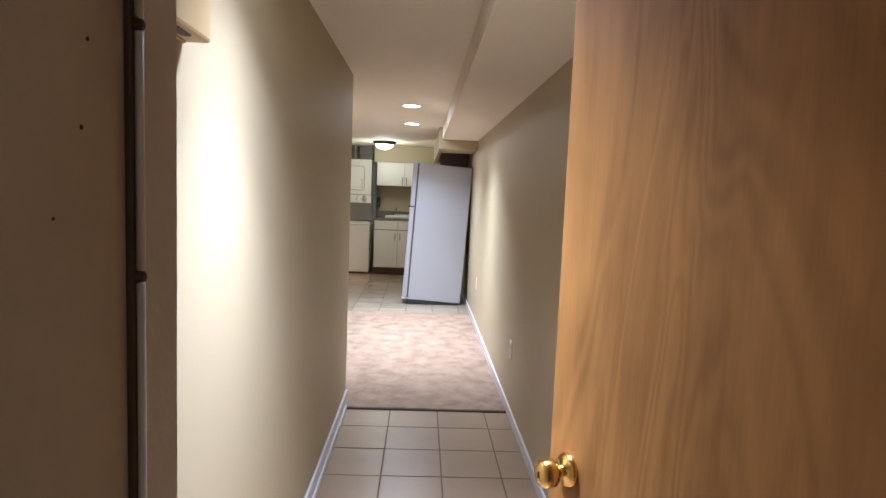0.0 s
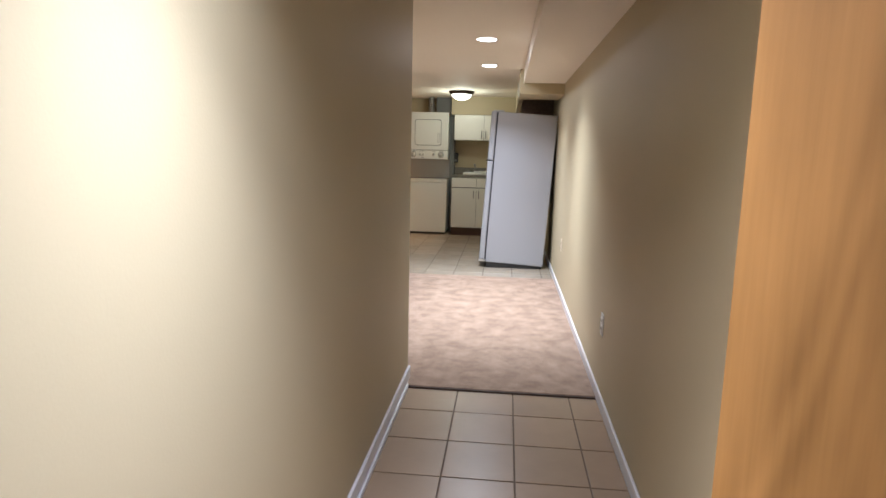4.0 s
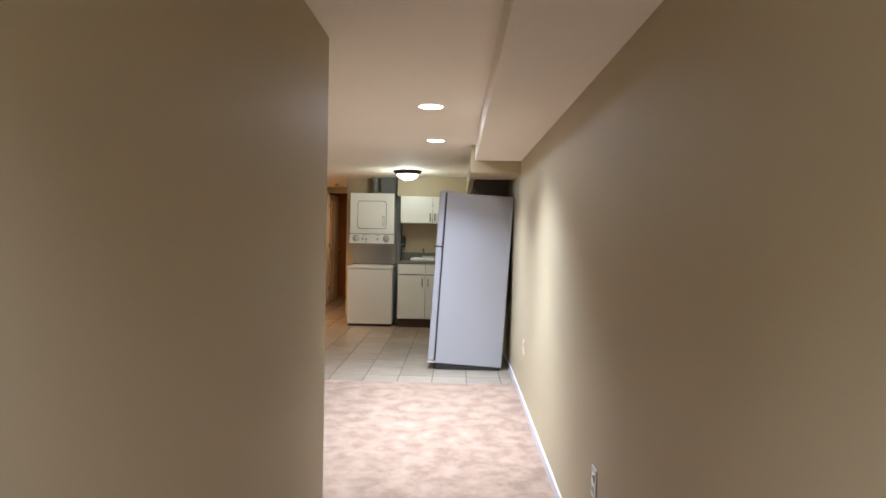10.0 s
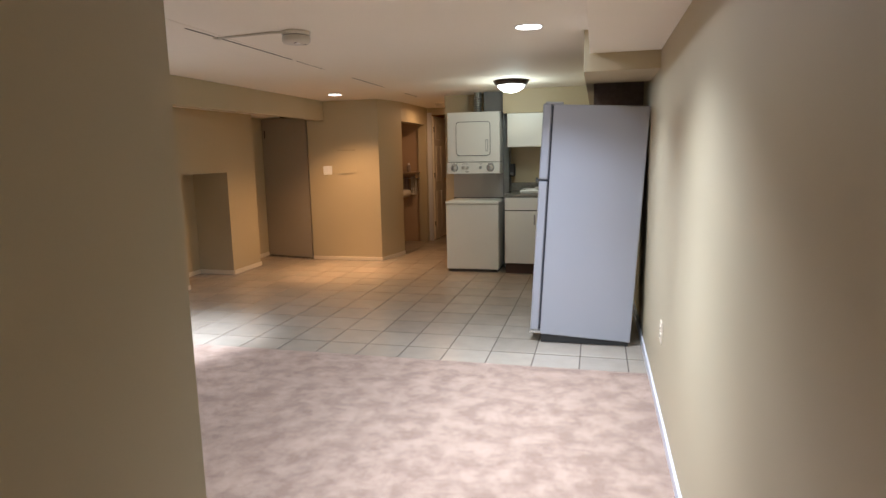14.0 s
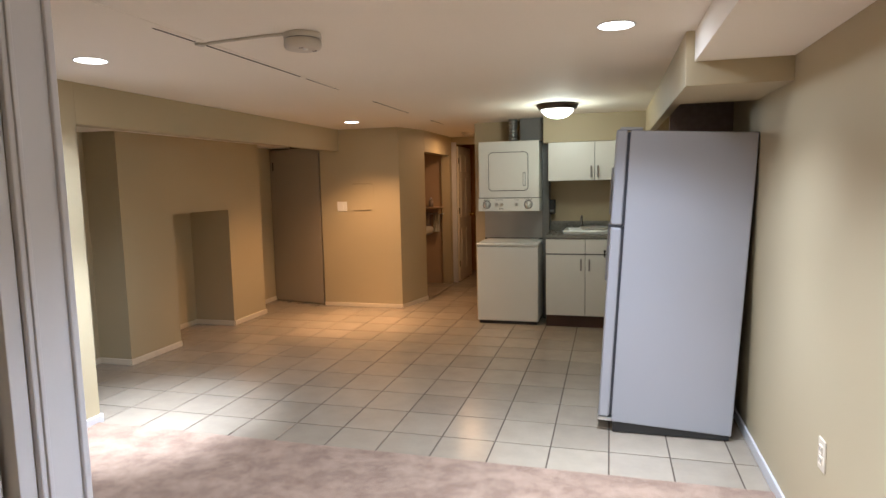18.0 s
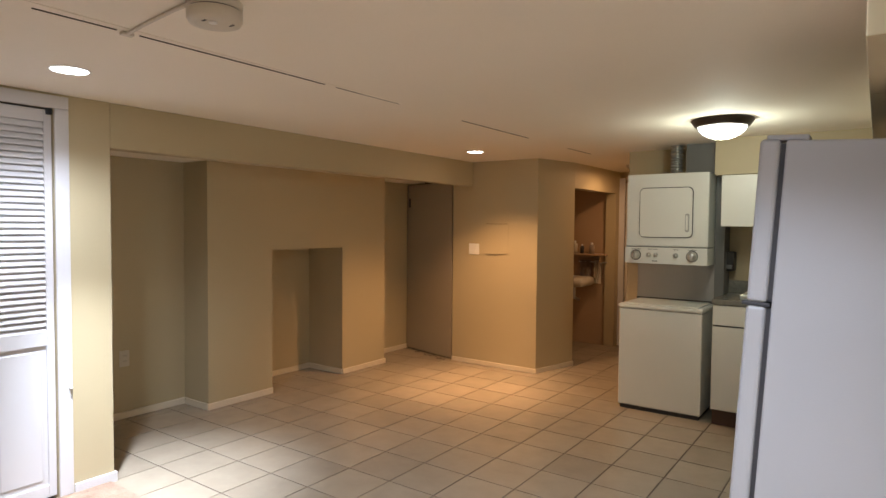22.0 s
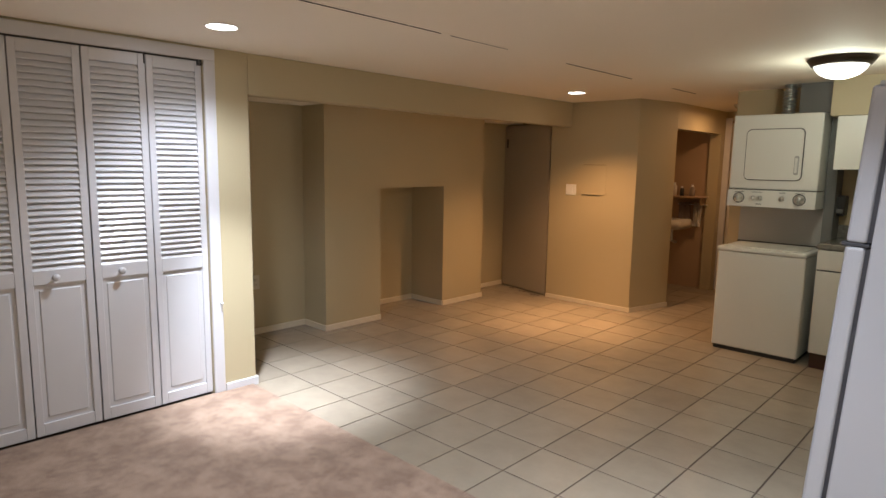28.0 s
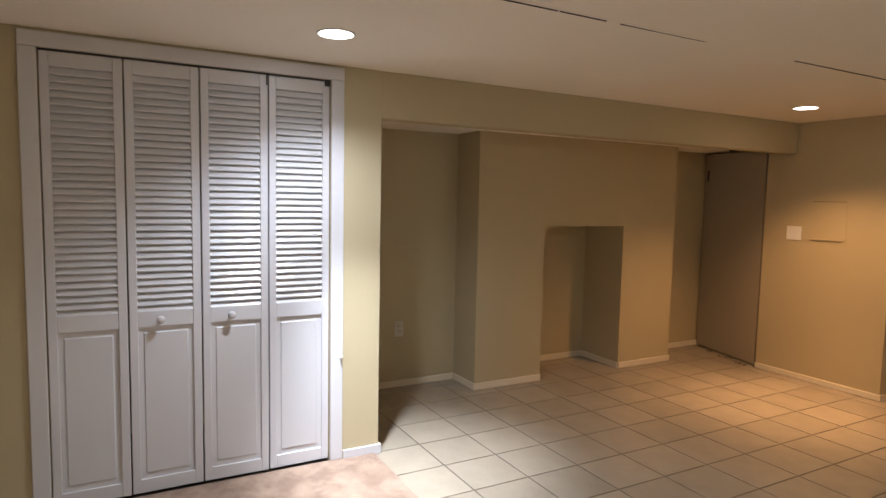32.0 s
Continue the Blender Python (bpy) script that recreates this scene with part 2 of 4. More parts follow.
# ---- mesh helpers ----
def block(x0, x1, y0, y1, z0, z1, bevel=0.0, segments=2, bm=None):
    bm = bm or bmesh.new()
    vs = [bm.verts.new((x, y, z)) for x in (x0, x1) for y in (y0, y1) for z in (z0, z1)]
    faces = [(0, 1, 3, 2), (4, 6, 7, 5), (0, 4, 5, 1), (2, 3, 7, 6), (0, 2, 6, 4), (1, 5, 7, 3)]
    fs = [bm.faces.new([vs[i] for i in f]) for f in faces]
    if bevel:
        es = list({e for f in fs for e in f.edges})
        bmesh.ops.bevel(bm, geom=es, offset=bevel, segments=segments, affect="EDGES", profile=0.5)
    return bm


def prism(points, z0, z1, bevel=0.0, bm=None):
    """A plan outline, anticlockwise, drawn up from z0 to z1."""
    bm = bm or bmesh.new()
    lo = [bm.verts.new((x, y, z0)) for x, y in points]
    hi = [bm.verts.new((x, y, z1)) for x, y in points]
    bm.faces.new(lo[::-1])
    bm.faces.new(hi)
    n = len(points)
    for i in range(n):
        bm.faces.new((lo[i], lo[(i + 1) % n], hi[(i + 1) % n], hi[i]))
    bmesh.ops.recalc_face_normals(bm, faces=bm.faces)
    return bm


def side_prism(points, x0, x1):
    """An outline in y and z, drawn along x."""
    bm = bmesh.new()
    a = [bm.verts.new((x0, y, z)) for y, z in points]
    b = [bm.verts.new((x1, y, z)) for y, z in points]
    bm.faces.new(a)
    bm.faces.new(b)
    n = len(points)
    for i in range(n):
        bm.faces.new((a[i], a[(i + 1) % n], b[(i + 1) % n], b[i]))
    bmesh.ops.recalc_face_normals(bm, faces=bm.faces)
    return bm


def lathe(profile, steps=32, axis="z", bm=None, at=(0, 0, 0)):
    """Turns (radius, height) pairs about an axis."""
    bm = bm or bmesh.new()
    rings = []
    for r, h in profile:
        ring = []
        for i in range(steps):
            a = 2 * math.pi * i / steps
            p = {"z": (r * math.cos(a), r * math.sin(a), h), "x": (h, r * math.cos(a), r * math.sin(a)), "y": (r * math.cos(a), h, r * math.sin(a))}[axis]
            ring.append(bm.verts.new([p[k] + at[k] for k in range(3)]))
        rings.append(ring)
    made = []
    for a, b in zip(rings, rings[1:]):
        for i in range(steps):
            made.append(bm.faces.new((a[i], a[(i + 1) % steps], b[(i + 1) % steps], b[i])))
    made += [bm.faces.new(rings[0][::-1]), bm.faces.new(rings[-1])]
    bmesh.ops.recalc_face_normals(bm, faces=made)
    return bm


def tube(points, radius, steps=10, bm=None):
    """A round bar along a line of points."""
    bm = bm or bmesh.new()
    pts = [Vector(p) for p in points]
    rings = []
    for i, p in enumerate(pts):
        way = (pts[min(i + 1, len(pts) - 1)] - pts[max(i - 1, 0)]).normalized()
        side = way.cross(Vector((0, 0, 1)) if abs(way.z) < 0.9 else Vector((1, 0, 0))).normalized()
        up = side.cross(way)
        rings.append([bm.verts.new(p + radius * (math.cos(2 * math.pi * k / steps) * side + math.sin(2 * math.pi * k / steps) * up)) for k in range(steps)])
    for a, b in zip(rings, rings[1:]):
        for k in range(steps):
            bm.faces.new((a[k], a[(k + 1) % steps], b[(k + 1) % steps], b[k]))
    bm.faces.new(rings[0])
    bm.faces.new(rings[-1])
    bmesh.ops.recalc_face_normals(bm, faces=bm.faces)
    return bm


def mesh_of(name, bm, mat, smooth=False):
    me = bpy.data.meshes.new(name)
    bm.normal_update()
    bm.to_mesh(me)
    bm.free()
    me.materials.append(mat)
    if smooth:
        me.shade_smooth()
    return me


def part(name, bm, mat, parent=None, label="", smooth=False):
    ob = new(name, mesh_of(name, bm, mat, smooth))
    ob.parent = parent
    return tagged(ob, label)


def thing(name, at, label, category, group="", turn=0.0):
    ob = new(name)
    ob.empty_display_size = 0.1
    ob.matrix_basis = pose(*at, 0, 0, turn)
    return tagged(ob, label, category, group)


def structure(name, bm, mat, label="", category="wall"):
    return tagged(part(name, bm, mat), label, category, "", "structure")


# ---- large structure ----
structure("wall_right", block(0, 0.12, -3.23, 6.50, 0, CEIL), PAINT, "long tan painted wall beside hall and kitchen")
structure("wall_hall_left", block(-1.14, -1.02, -3.23, 0.13, 0, CEIL), PAINT, "tan painted hallway wall with satin sheen")
DW = -1.78
SY = 1.067
SF = 1.25
AZ = 1.86
structure("wall_side_return", block(DW - 0.12, -1.14, 0.01, 0.13, 0, CEIL), PAINT, "tan painted wall beside the side door")
structure("wall_side_door", prism([(DW - 0.12, 0.13), (DW, 0.13), (DW, 0.32), (DW - 0.12, 0.32)], 0, CEIL), PAINT, "tan wall beside the side door")
structure("wall_side_door_head", block(DW - 0.12, DW, 0.32, 0.93, 1.98, CEIL), PAINT, "tan wall above the side door")
structure("wall_stub", prism([(-3.83, 1.10), (DW - 0.12, 0.93), (DW, 0.93), (DW, SY), (-3.71, SF), (-3.83, SF + 0.01)], 0, CEIL), PAINT, "tan painted wall between side door and closet")
CW = -3.71
structure("wall_closet", side_prism([(SF - 0.02, 0), (1.485, 0), (1.485, 1.957), (2.705, 1.957), (2.705, 0), (2.975, 0), (2.975, CEIL), (SF - 0.02, CEIL)], CW - 0.12, CW), PAINT, "tan painted wall round the closet opening")
structure("wall_closet_back", block(-4.62, -4.55, 1.05, 2.86, 0, CEIL), PAINT, "plain wall at the back of the closet")
structure("wall_closet_side", block(-4.55, CW - 0.12, 2.855, 2.975, 0, CEIL), PAINT, "tan wall between closet and alcove")
structure("wall_closet_end", block(-4.55, CW - 0.12, 1.05, 1.20, 0, CEIL), PAINT, "plain closet end wall")
structure("beam", block(CW - 0.10, CW, 2.975, 6.53, 1.79, CEIL, 0.006), PAINT, "tan boxed beam along the ceiling edge", "beam")
structure("alcove_ceiling", block(-4.87, CW - 0.10, 2.975, 6.88, AZ, CEIL), CEILING, "low painted ceiling of the alcoves", "ceiling")
structure("wall_alcove_back", side_prism([(2.86, 0), (4.605, 0), (4.605, 1.185), (5.41, 1.185), (5.41, 0), (7.0, 0), (7.0, AZ), (2.86, AZ)], -4.87, -4.73), PAINT, "tan painted wall at the back of the alcove")
structure("wall_niche_back", block(-4.97, -4.87, 4.50, 5.52, 0, 1.33), PAINT, "tan painted back of the niche")
BX = -4.42
structure("chimney_breast", side_prism([(4.015, 0), (4.605, 0), (4.605, 1.185), (5.41, 1.185), (5.41, 0), (6.0, 0), (6.0, AZ), (4.015, AZ)], -4.73, BX), PAINT, "tan painted chimney breast with a square niche", "wall")
structure("wall_alcove_end", block(-4.73, -3.95, 6.82, 6.94, 0, AZ), PAINT, "tan wall behind the grey panel")
structure("column", prism([(-3.95, 6.53), (-2.99, 6.53), (-2.86, 7.08), (-3.95, 7.08)], 0, CEIL), PAINT, "tan painted boxed column with cupboard cover", "column")
structure("wall_passage_head", block(-2.98, -2.86, 7.08, 8.25, 1.78, CEIL), PAINT, "tan wall above the bathroom opening")
structure("wall_passage_left", block(-2.98, -2.86, 8.25, 8.38, 0, CEIL), PAINT, "tan wall beside the bathroom opening")
structure("wall_passage_end", block(-2.98, -2.83, 8.38, 8.50, 0, CEIL), PAINT, "tan wall at the passage end")
structure("wall_passage_end_head", block(-2.83, -1.98, 8.38, 8.50, 1.93, CEIL), PAINT, "tan wall above the panel door")
structure("wall_passage_right", block(-2.12, -2.02, 6.50, 8.38, 0, CEIL), PAINT, "tan painted passage wall")
structure("wall_kitchen", block(-2.02, 0.12, 6.50, 6.62, 0, CEIL), PAINT, "cream painted wall behind the kitchen units")
structure("wall_bathroom_back", block(-4.0, -3.9, 7.08, 8.50, 0, CEIL), BATH, "brown bathroom wall")
structure("wall_bathroom_side", block(-3.9, -2.98, 8.30, 8.42, 0, CEIL), BATH, "brown bathroom wall behind towels")
structure("wall_beyond", block(-3.4, -1.2, 9.60, 9.72, 0, CEIL), ORANGEWOOD, "orange wood panelling beyond the door")
structure("wall_beyond_left", block(-3.4, -3.3, 8.50, 9.60, 0, CEIL), PAINT, "plain wall beyond the door")
structure("wall_beyond_right", block(-1.3, -1.2, 6.62, 9.60, 0, CEIL), ORANGEWOOD, "orange wood panelling beyond the door")
structure("ceiling", block(-5.1, 1.25, -5.3, 9.75, CEIL, CEIL + 0.10), CEILING, "low off-white painted basement ceiling", "ceiling")
structure("soffit_long", block(-0.385, 0, -3.23, 2.93, 1.90, CEIL, 0.003), CEILING, "long pale boxed soffit over the hallway", "soffit")
structure("soffit_kitchen", block(-0.42, 0, 2.93, 3.60, 1.80, CEIL, 0.003), PAINT, "tan boxed soffit over the refrigerator", "soffit")
structure("soffit_side", block(-0.42, -0.37, 3.60, 6.50, 1.80, CEIL, 0.003), PAINT, "tan boxed soffit side over the kitchen", "soffit")

# entry
structure("jamb_left", block(-0.86, -0.75, -3.93, -3.215, 0, CEIL), JAMB, "worn tan painted entry door jamb", "door frame")
structure("jamb_filler", block(-1.14, -0.86, -3.35, -3.23, 0, CEIL), PAINT, "tan wall beside the entry", "wall")
structure("jamb_right", block(0.03, 0.16, -3.93, -3.25, 0, CEIL), JAMB, "worn tan painted entry door jamb", "door frame")
structure("jamb_head", block(-0.75, 0.03, -3.43, -3.25, 1.99, CEIL), JAMB, "tan painted entry door head", "door frame")
structure("wall_outer_left", block(-1.8, -1.7, -5.2, -3.83, 0, CEIL), JAMB, "dull wall of the entry landing")
structure("wall_outer_front_left", block(-1.7, -0.86, -3.93, -3.83, 0, CEIL), JAMB, "dull wall of the entry landing")
structure("wall_outer_front_right", block(0.16, 1.1, -3.93, -3.83, 0, CEIL), JAMB, "dull wall of the entry landing")
structure("wall_outer_right", block(1.1, 1.2, -5.2, -3.83, 0, CEIL), JAMB, "dull wall of the entry landing")
structure("wall_outer_back", block(-1.8, 1.2, -5.3, -5.2, 0, CEIL), JAMB, "dull wall of the entry landing")

# floors
structure("subfloor", block(-5.1, 1.3, -5.4, 9.75, -0.12, -0.009), GROUT, "brown grouted floor bed", "floor")
CARPET_TOP = 0.012
carpet = structure("carpet", prism([(-0.0, 0.0), (-0.0, 2.95), (CW, 2.95), (CW, 1.15), (DW, 0.98), (DW, 0.0)], -0.009, CARPET_TOP), CARPET,
                   "dusty pink low-pile carpet with worn patches", "carpet")


# ---- fixed trim ----
def baseboard(name, x0, x1, y0, y1, z1, mat, label, z0=0.0):
    return structure(name, block(x0, x1, y0, y1, z0, z1, 0.004), mat, label, "baseboard")


WB, CB = "white painted baseboard", "small cream painted baseboard"
baseboard("baseboard", -1.02, -1.006, -3.23, 0.132, 0.075, TRIM, WB)
baseboard("baseboard_shoe", -1.006, -0.994, -3.23, 0.002, 0.022, TRIM, "white quarter-round shoe strip on the floor")
baseboard("baseboard_right", -0.013, 0, -2.95, 5.9, 0.062, TRIM, WB)
structure("baseboard_stub", prism([(CW, SF - 0.005), (DW - 0.01, SY - 0.005), (DW - 0.01, SY + 0.013), (CW, SF + 0.012)], CARPET_TOP, 0.065), TRIM, WB, "baseboard")
baseboard("baseboard_closet_left", CW, CW + 0.012, SF + 0.008, 1.42, 0.065, TRIM, WB, CARPET_TOP)
baseboard("baseboard_closet_right", CW, CW + 0.014, 2.775, 2.989, 0.055, TRIM, WB)
baseboard("baseboard_corner", -4.0, CW, 2.975, 2.989, 0.055, CREAM, CB)
baseboard("baseboard_alcove", -4.73, -4.717, 2.989, 4.015, 0.05, CREAM, CB)
baseboard("baseboard_breast_side", -4.717, BX, 4.003, 4.015, 0.05, CREAM, CB)
baseboard("baseboard_breast_left", BX, BX + 0.012, 4.003, 4.605, 0.05, CREAM, CB)
baseboard("baseboard_breast_right", BX, BX + 0.012, 5.41, 6.012, 0.05, CREAM, CB)
baseboard("baseboard_niche", -4.87, -4.858, 4.605, 5.41, 0.05, CREAM, CB)
baseboard("baseboard_niche_side", -4.858, BX, 5.398, 5.41, 0.05, CREAM, CB)
baseboard("baseboard_recess", -4.73, -4.718, 6.012, 6.75, 0.05, CREAM, CB)
baseboard("baseboard_column", -3.95, -2.985, 6.518, 6.53, 0.045, CREAM, CB)
structure("baseboard_column_side", prism([(-2.99, 6.518), (-2.978, 6.518), (-2.848, 7.08), (-2.86, 7.08)], 0, 0.045), CREAM, CB, "baseboard")


def casing(name, axis_x, face, y0, y1, z0, z1, mat=TRIM):
    """A moulded board on a wall that faces +x: backband, hollow and bead."""
    bm = block(axis_x, axis_x + face, y0, y1, z0, z1, 0.003)
    w = (y1 - y0) if (y1 - y0) < (z1 - z0) else None
    if w:
        block(axis_x, axis_x + face + 0.008, y1 - 0.016, y1, z0, z1, 0.003, bm=bm)
        block(axis_x, axis_x + face + 0.005, y0 + 0.012, y0 + 0.022, z0, z1, 0.002, bm=bm)
    return structure(name, bm, mat, "white moulded door casing", "trim")


for nm, ya, yb in (("closet_casing_left", 1.42, 1.485), ("closet_casing_right", 2.705, 2.77)):
    structure(nm, block(CW, CW + 0.014, ya, yb, CARPET_TOP, 1.955, 0.004), TRIM, "flat white closet casing board", "trim")
structure("closet_casing_head", block(CW, CW + 0.015, 1.42, 2.77, 1.955, 2.018, 0.004), TRIM, "white casing board over the closet", "trim")
casing("side_door_casing", DW, 0.014, 0.944, 1.049, CARPET_TOP, 2.02)
structure("side_door_jamb", block(DW - 0.12, DW + 0.004, 0.907, 0.942, CARPET_TOP, 1.98, 0.002), TRIM, "white door jamb with hinge", "door frame")
slope = (SF - SY) / (CW - DW)
for x, w, z0, z1, mat, lb in ((-2.45, 0.016, 1.05, 1.20, CREAM, "pale filler smear on the tan wall"), (-2.45, 0.007, 1.215, 1.229, SEAM, "small nail in the tan wall")):
    ya, yb = SY + slope * (x - w - DW), SY + slope * (x + w - DW)
    structure("wall_blemish", prism([(x - w, ya - 0.002), (x + w, yb - 0.002), (x + w * 0.6, yb + 0.003), (x - w * 0.6, ya + 0.003)], z0, z1), mat, lb, "wall blemish")
structure("panel_door_casing", block(-2.858, -2.79, 8.35, 8.38, 0, 1.96, 0.004), TRIM, "white door casing at the passage end", "trim")


# ---- ceiling fixtures ----
def downlight(x, y):
    t = thing("downlight", (x, y, CEIL), "lit round recessed ceiling light with white ring", "ceiling light", "recessed ceiling lights")
    part("trim_ring", lathe([(0.072, 0), (0.079, -0.002), (0.076, -0.004), (0.069, -0.0035), (0.068, 0)], 40), PLASTIC, t, "white trim ring", True)
    part("lens", lathe([(0.0005, -0.0045), (0.0685, -0.0042), (0.0685, -0.001), (0.0005, -0.001)], 40), GLOW, t, "lit frosted lens")


for lx, ly, *_ in DOWNLIGHTS:
    downlight(lx, ly)

dome = thing("dome_ceiling_light", (-1.15, 5.24, CEIL), "lit opal glass dome light with dark bronze rim", "ceiling light")
part("rim", lathe([(0.02, 0), (0.168, 0), (0.172, -0.008), (0.160, -0.026), (0.150, -0.040), (0.139, -0.046), (0.136, -0.03), (0.02, -0.02)], 48), BRONZE, dome, "dark bronze rim", True)
part("glass", lathe([(0.135, -0.030)] + [(0.135 * math.cos(a), -0.030 - 0.085 * math.sin(a)) for a in [i * math.pi / 20 for i in range(1, 10)]] + [(0.004, -0.1155)], 48), DOMEGLASS, dome, "lit opal glass bowl", True).visible_shadow = False

# Discs added where the fill lamps hang; no such fixtures are known there.
for fx, fy, r, lb in ((-2.45, 7.60, 0.075, "small cream disc added above the passage fill lamp"), (0.55, -4.70, 0.14, "cream disc added above the unseen landing fill lamp")):
    flush = thing("fill_disc", (fx, fy, CEIL), lb, "ceiling light")
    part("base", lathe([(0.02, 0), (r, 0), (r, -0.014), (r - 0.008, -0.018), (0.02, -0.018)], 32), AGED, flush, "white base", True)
    part("disc_cover", lathe([(r - 0.010, -0.017), (r - 0.014, -0.032), (r * 0.6, -0.042), (0.004, -0.044)], 32), AGED, flush, "cream underside of the added disc", True)

smoke = thing("smoke_detector", (-1.95, 2.42, CEIL), "yellowed round smoke detector on the ceiling", "smoke detector")
part("base_plate", lathe([(0.02, 0), (0.074, 0), (0.077, -0.003), (0.077, -0.019), (0.074, -0.022), (0.02, -0.022)], 40), AGED, smoke, "", True)
part("groove", lathe([(0.02, -0.021), (0.069, -0.021), (0.069, -0.027), (0.02, -0.027)], 40), DARKGREY, smoke, "dark groove")
part("body", lathe([(0.02, -0.026), (0.073, -0.026), (0.076, -0.029), (0.076, -0.052), (0.070, -0.062), (0.052, -0.066), (0.001, -0.067)], 40), AGED, smoke, "", True)
for a in (-70, 35):
    part("vent_slot", block(0.048 * math.cos(radians(a)) - 0.009, 0.048 * math.cos(radians(a)) + 0.009, 0.048 * math.sin(radians(a)) - 0.003, 0.048 * math.sin(radians(a)) + 0.003, -0.0675, -0.062), GASKET, smoke, "dark vent slot")
part("test_button", lathe([(0.012, -0.065), (0.012, -0.069), (0.001, -0.070)], 20, at=(0.02, -0.020, 0)), PLASTIC, smoke, "", True)
raceway = thing("detector_wire", (-2.44, 2.42, CEIL), "pale wire running over the ceiling to the detector", "wire")
part("wire", tube([(0.47, -0.05, -0.010), (0.35, -0.04, -0.006), (0.15, -0.02, -0.006), (0.0, 0.0, -0.006)], 0.006), AGED, raceway)
part("clip", block(-0.012, 0.012, -0.02, 0.02, -0.012, 0, 0.003), AGED, raceway)
SEAMS = [(1.10, 1.24, -2.36, -2.37), (1.26, 1.50, -2.372, -2.40), (2.14, 2.385, -2.441, -2.437), (2.46, 3.09, -2.437, -2.438), (3.10, 3.31, -2.438, -2.440), (3.38, 3.84, -2.440, -2.442), (4.44, 5.30, -2.452, -2.455), (5.99, 6.45, -2.455, -2.45)]
for y0, y1, xa, xb in SEAMS:
    structure("ceiling_seam", prism([(xa - 0.0025, y0), (xa + 0.0025, y0), (xb + 0.0025, y1), (xb - 0.0025, y1)], CEIL - 0.003, CEIL + 0.001), SEAM, "dark open joint between ceiling boards", "ceiling joint")
structure("ceiling_batten", prism([(-2.375, 1.10), (-2.36, 1.10), (-2.43, 3.85), (-2.445, 3.85)], CEIL - 0.0024, CEIL + 0.001), CEILING, "flat painted tape over the ceiling joint", "ceiling joint")
structure("alcove_slot", block(-4.06, -3.93, 3.52, 3.58, AZ - 0.003, AZ + 0.002), SEAM, "dark slot in the alcove ceiling", "vent")


def rounded_slot(x, y0, y1, r, z):
    """A flat slot with round ends, lying level, that runs along y."""
    pts = []
    for cy, a0 in ((y1 - r, 0), (y0 + r, 180)):
        pts += [(x + r * math.cos(radians(a0 + 30 * k)), cy + r * math.sin(radians(a0 + 30 * k))) for k in range(7)]
    return prism(pts, z, z + 0.003)


# ---- small wall plates ----
def outlet(at, normal, label="white duplex outlet on a tan wall", mat=PLASTIC):
    """normal: the turn in degrees that brings +y onto the way out of the wall."""
    t = thing("outlet", at, label, "outlet", "outlets", normal)
    part("plate", block(-0.035, 0.035, 0, 0.006, -0.057, 0.057, 0.003), mat, t)
    for z in (-0.02, 0.02):
        r = part("receptacle", block(-0.017, 0.017, 0.006, 0.009, z - 0.014, z + 0.014, 0.004), mat, t)
        for x in (-0.007, 0.007):
            part("slot", block(x - 0.0012, x + 0.0012, 0.0085, 0.0095, z - 0.005, z + 0.006), DARK, r)
    part("screw", lathe([(0.003, 0.006), (0.003, 0.0075), (0.001, 0.008)], 10, "y"), STEEL, t)


outlet((0, -0.0, 0.40), 90)
outlet((0, 2.39, 0.44), 90, "small cream outlet low on a tan wall", CREAM)
outlet((-4.73, 3.55, 0.43), -90, "cream outlet low on the alcove wall", AGED)

switch = thing("double_light_switch", (-1.02, -2.74, 1.14), "white double toggle light switch on the hallway wall", "light switch", "", -90)
part("plate", block(-0.058, 0.058, 0, 0.007, -0.0635, 0.0635, 0.004, 3), PLASTIC, switch, "", True)
for x in (-0.023, 0.023):
    tg = part("toggle_frame", block(x - 0.006, x + 0.006, 0.006, 0.0085, -0.013, 0.013, 0.001), PLASTIC, switch)
    bm = block(x - 0.0045, x + 0.0045, 0.0, 0.024, -0.005, 0.005, 0.0015)
    bmesh.ops.rotate(bm, verts=bm.verts, cent=(x, 0.007, 0), matrix=Matrix.Rotation(radians(28), 3, "X"))
    part("toggle", bm, PLASTIC, tg)
    for z in (-0.030, 0.030):
        part("screw", lathe([(0.0035, 0.007), (0.0035, 0.0085), (0.001, 0.009)], 12, "y", at=(x, 0, z)), STEEL, switch)

plate = thing("wall_switch", (-3.69, 6.53, 1.162), "white switch plate on the tan column", "light switch", "", 180)
part("plate", block(-0.06, 0.06, 0, 0.007, -0.055, 0.055, 0.003), PLASTIC, plate)
part("rocker", block(-0.02, 0.02, 0.006, 0.011, -0.033, 0.033, 0.003), PLASTIC, plate)
cover = thing("access_cover", (-3.43, 6.53, 1.268), "tan painted square access cover on the column", "access panel", "", 180)
part("cover_board", block(-0.13, 0.13, 0, 0.003, -0.145, 0.145, 0.0015), PAINT, cover)
part("lower_lip", block(-0.10, 0.13, 0.002, 0.012, -0.149, -0.141, 0.001), PAINT, cover)
part("upper_gap", block(-0.12, 0.12, 0.0, 0.0042, 0.1455, 0.1485), SEAM, cover)

stub_switch = thing("corner_switch", (-2.05, SY, 1.19), "white switch plate on the tan wall by the closet", "light switch")
part("plate", block(-0.035, 0.035, 0, 0.006, -0.057, 0.057, 0.003), PLASTIC, stub_switch)
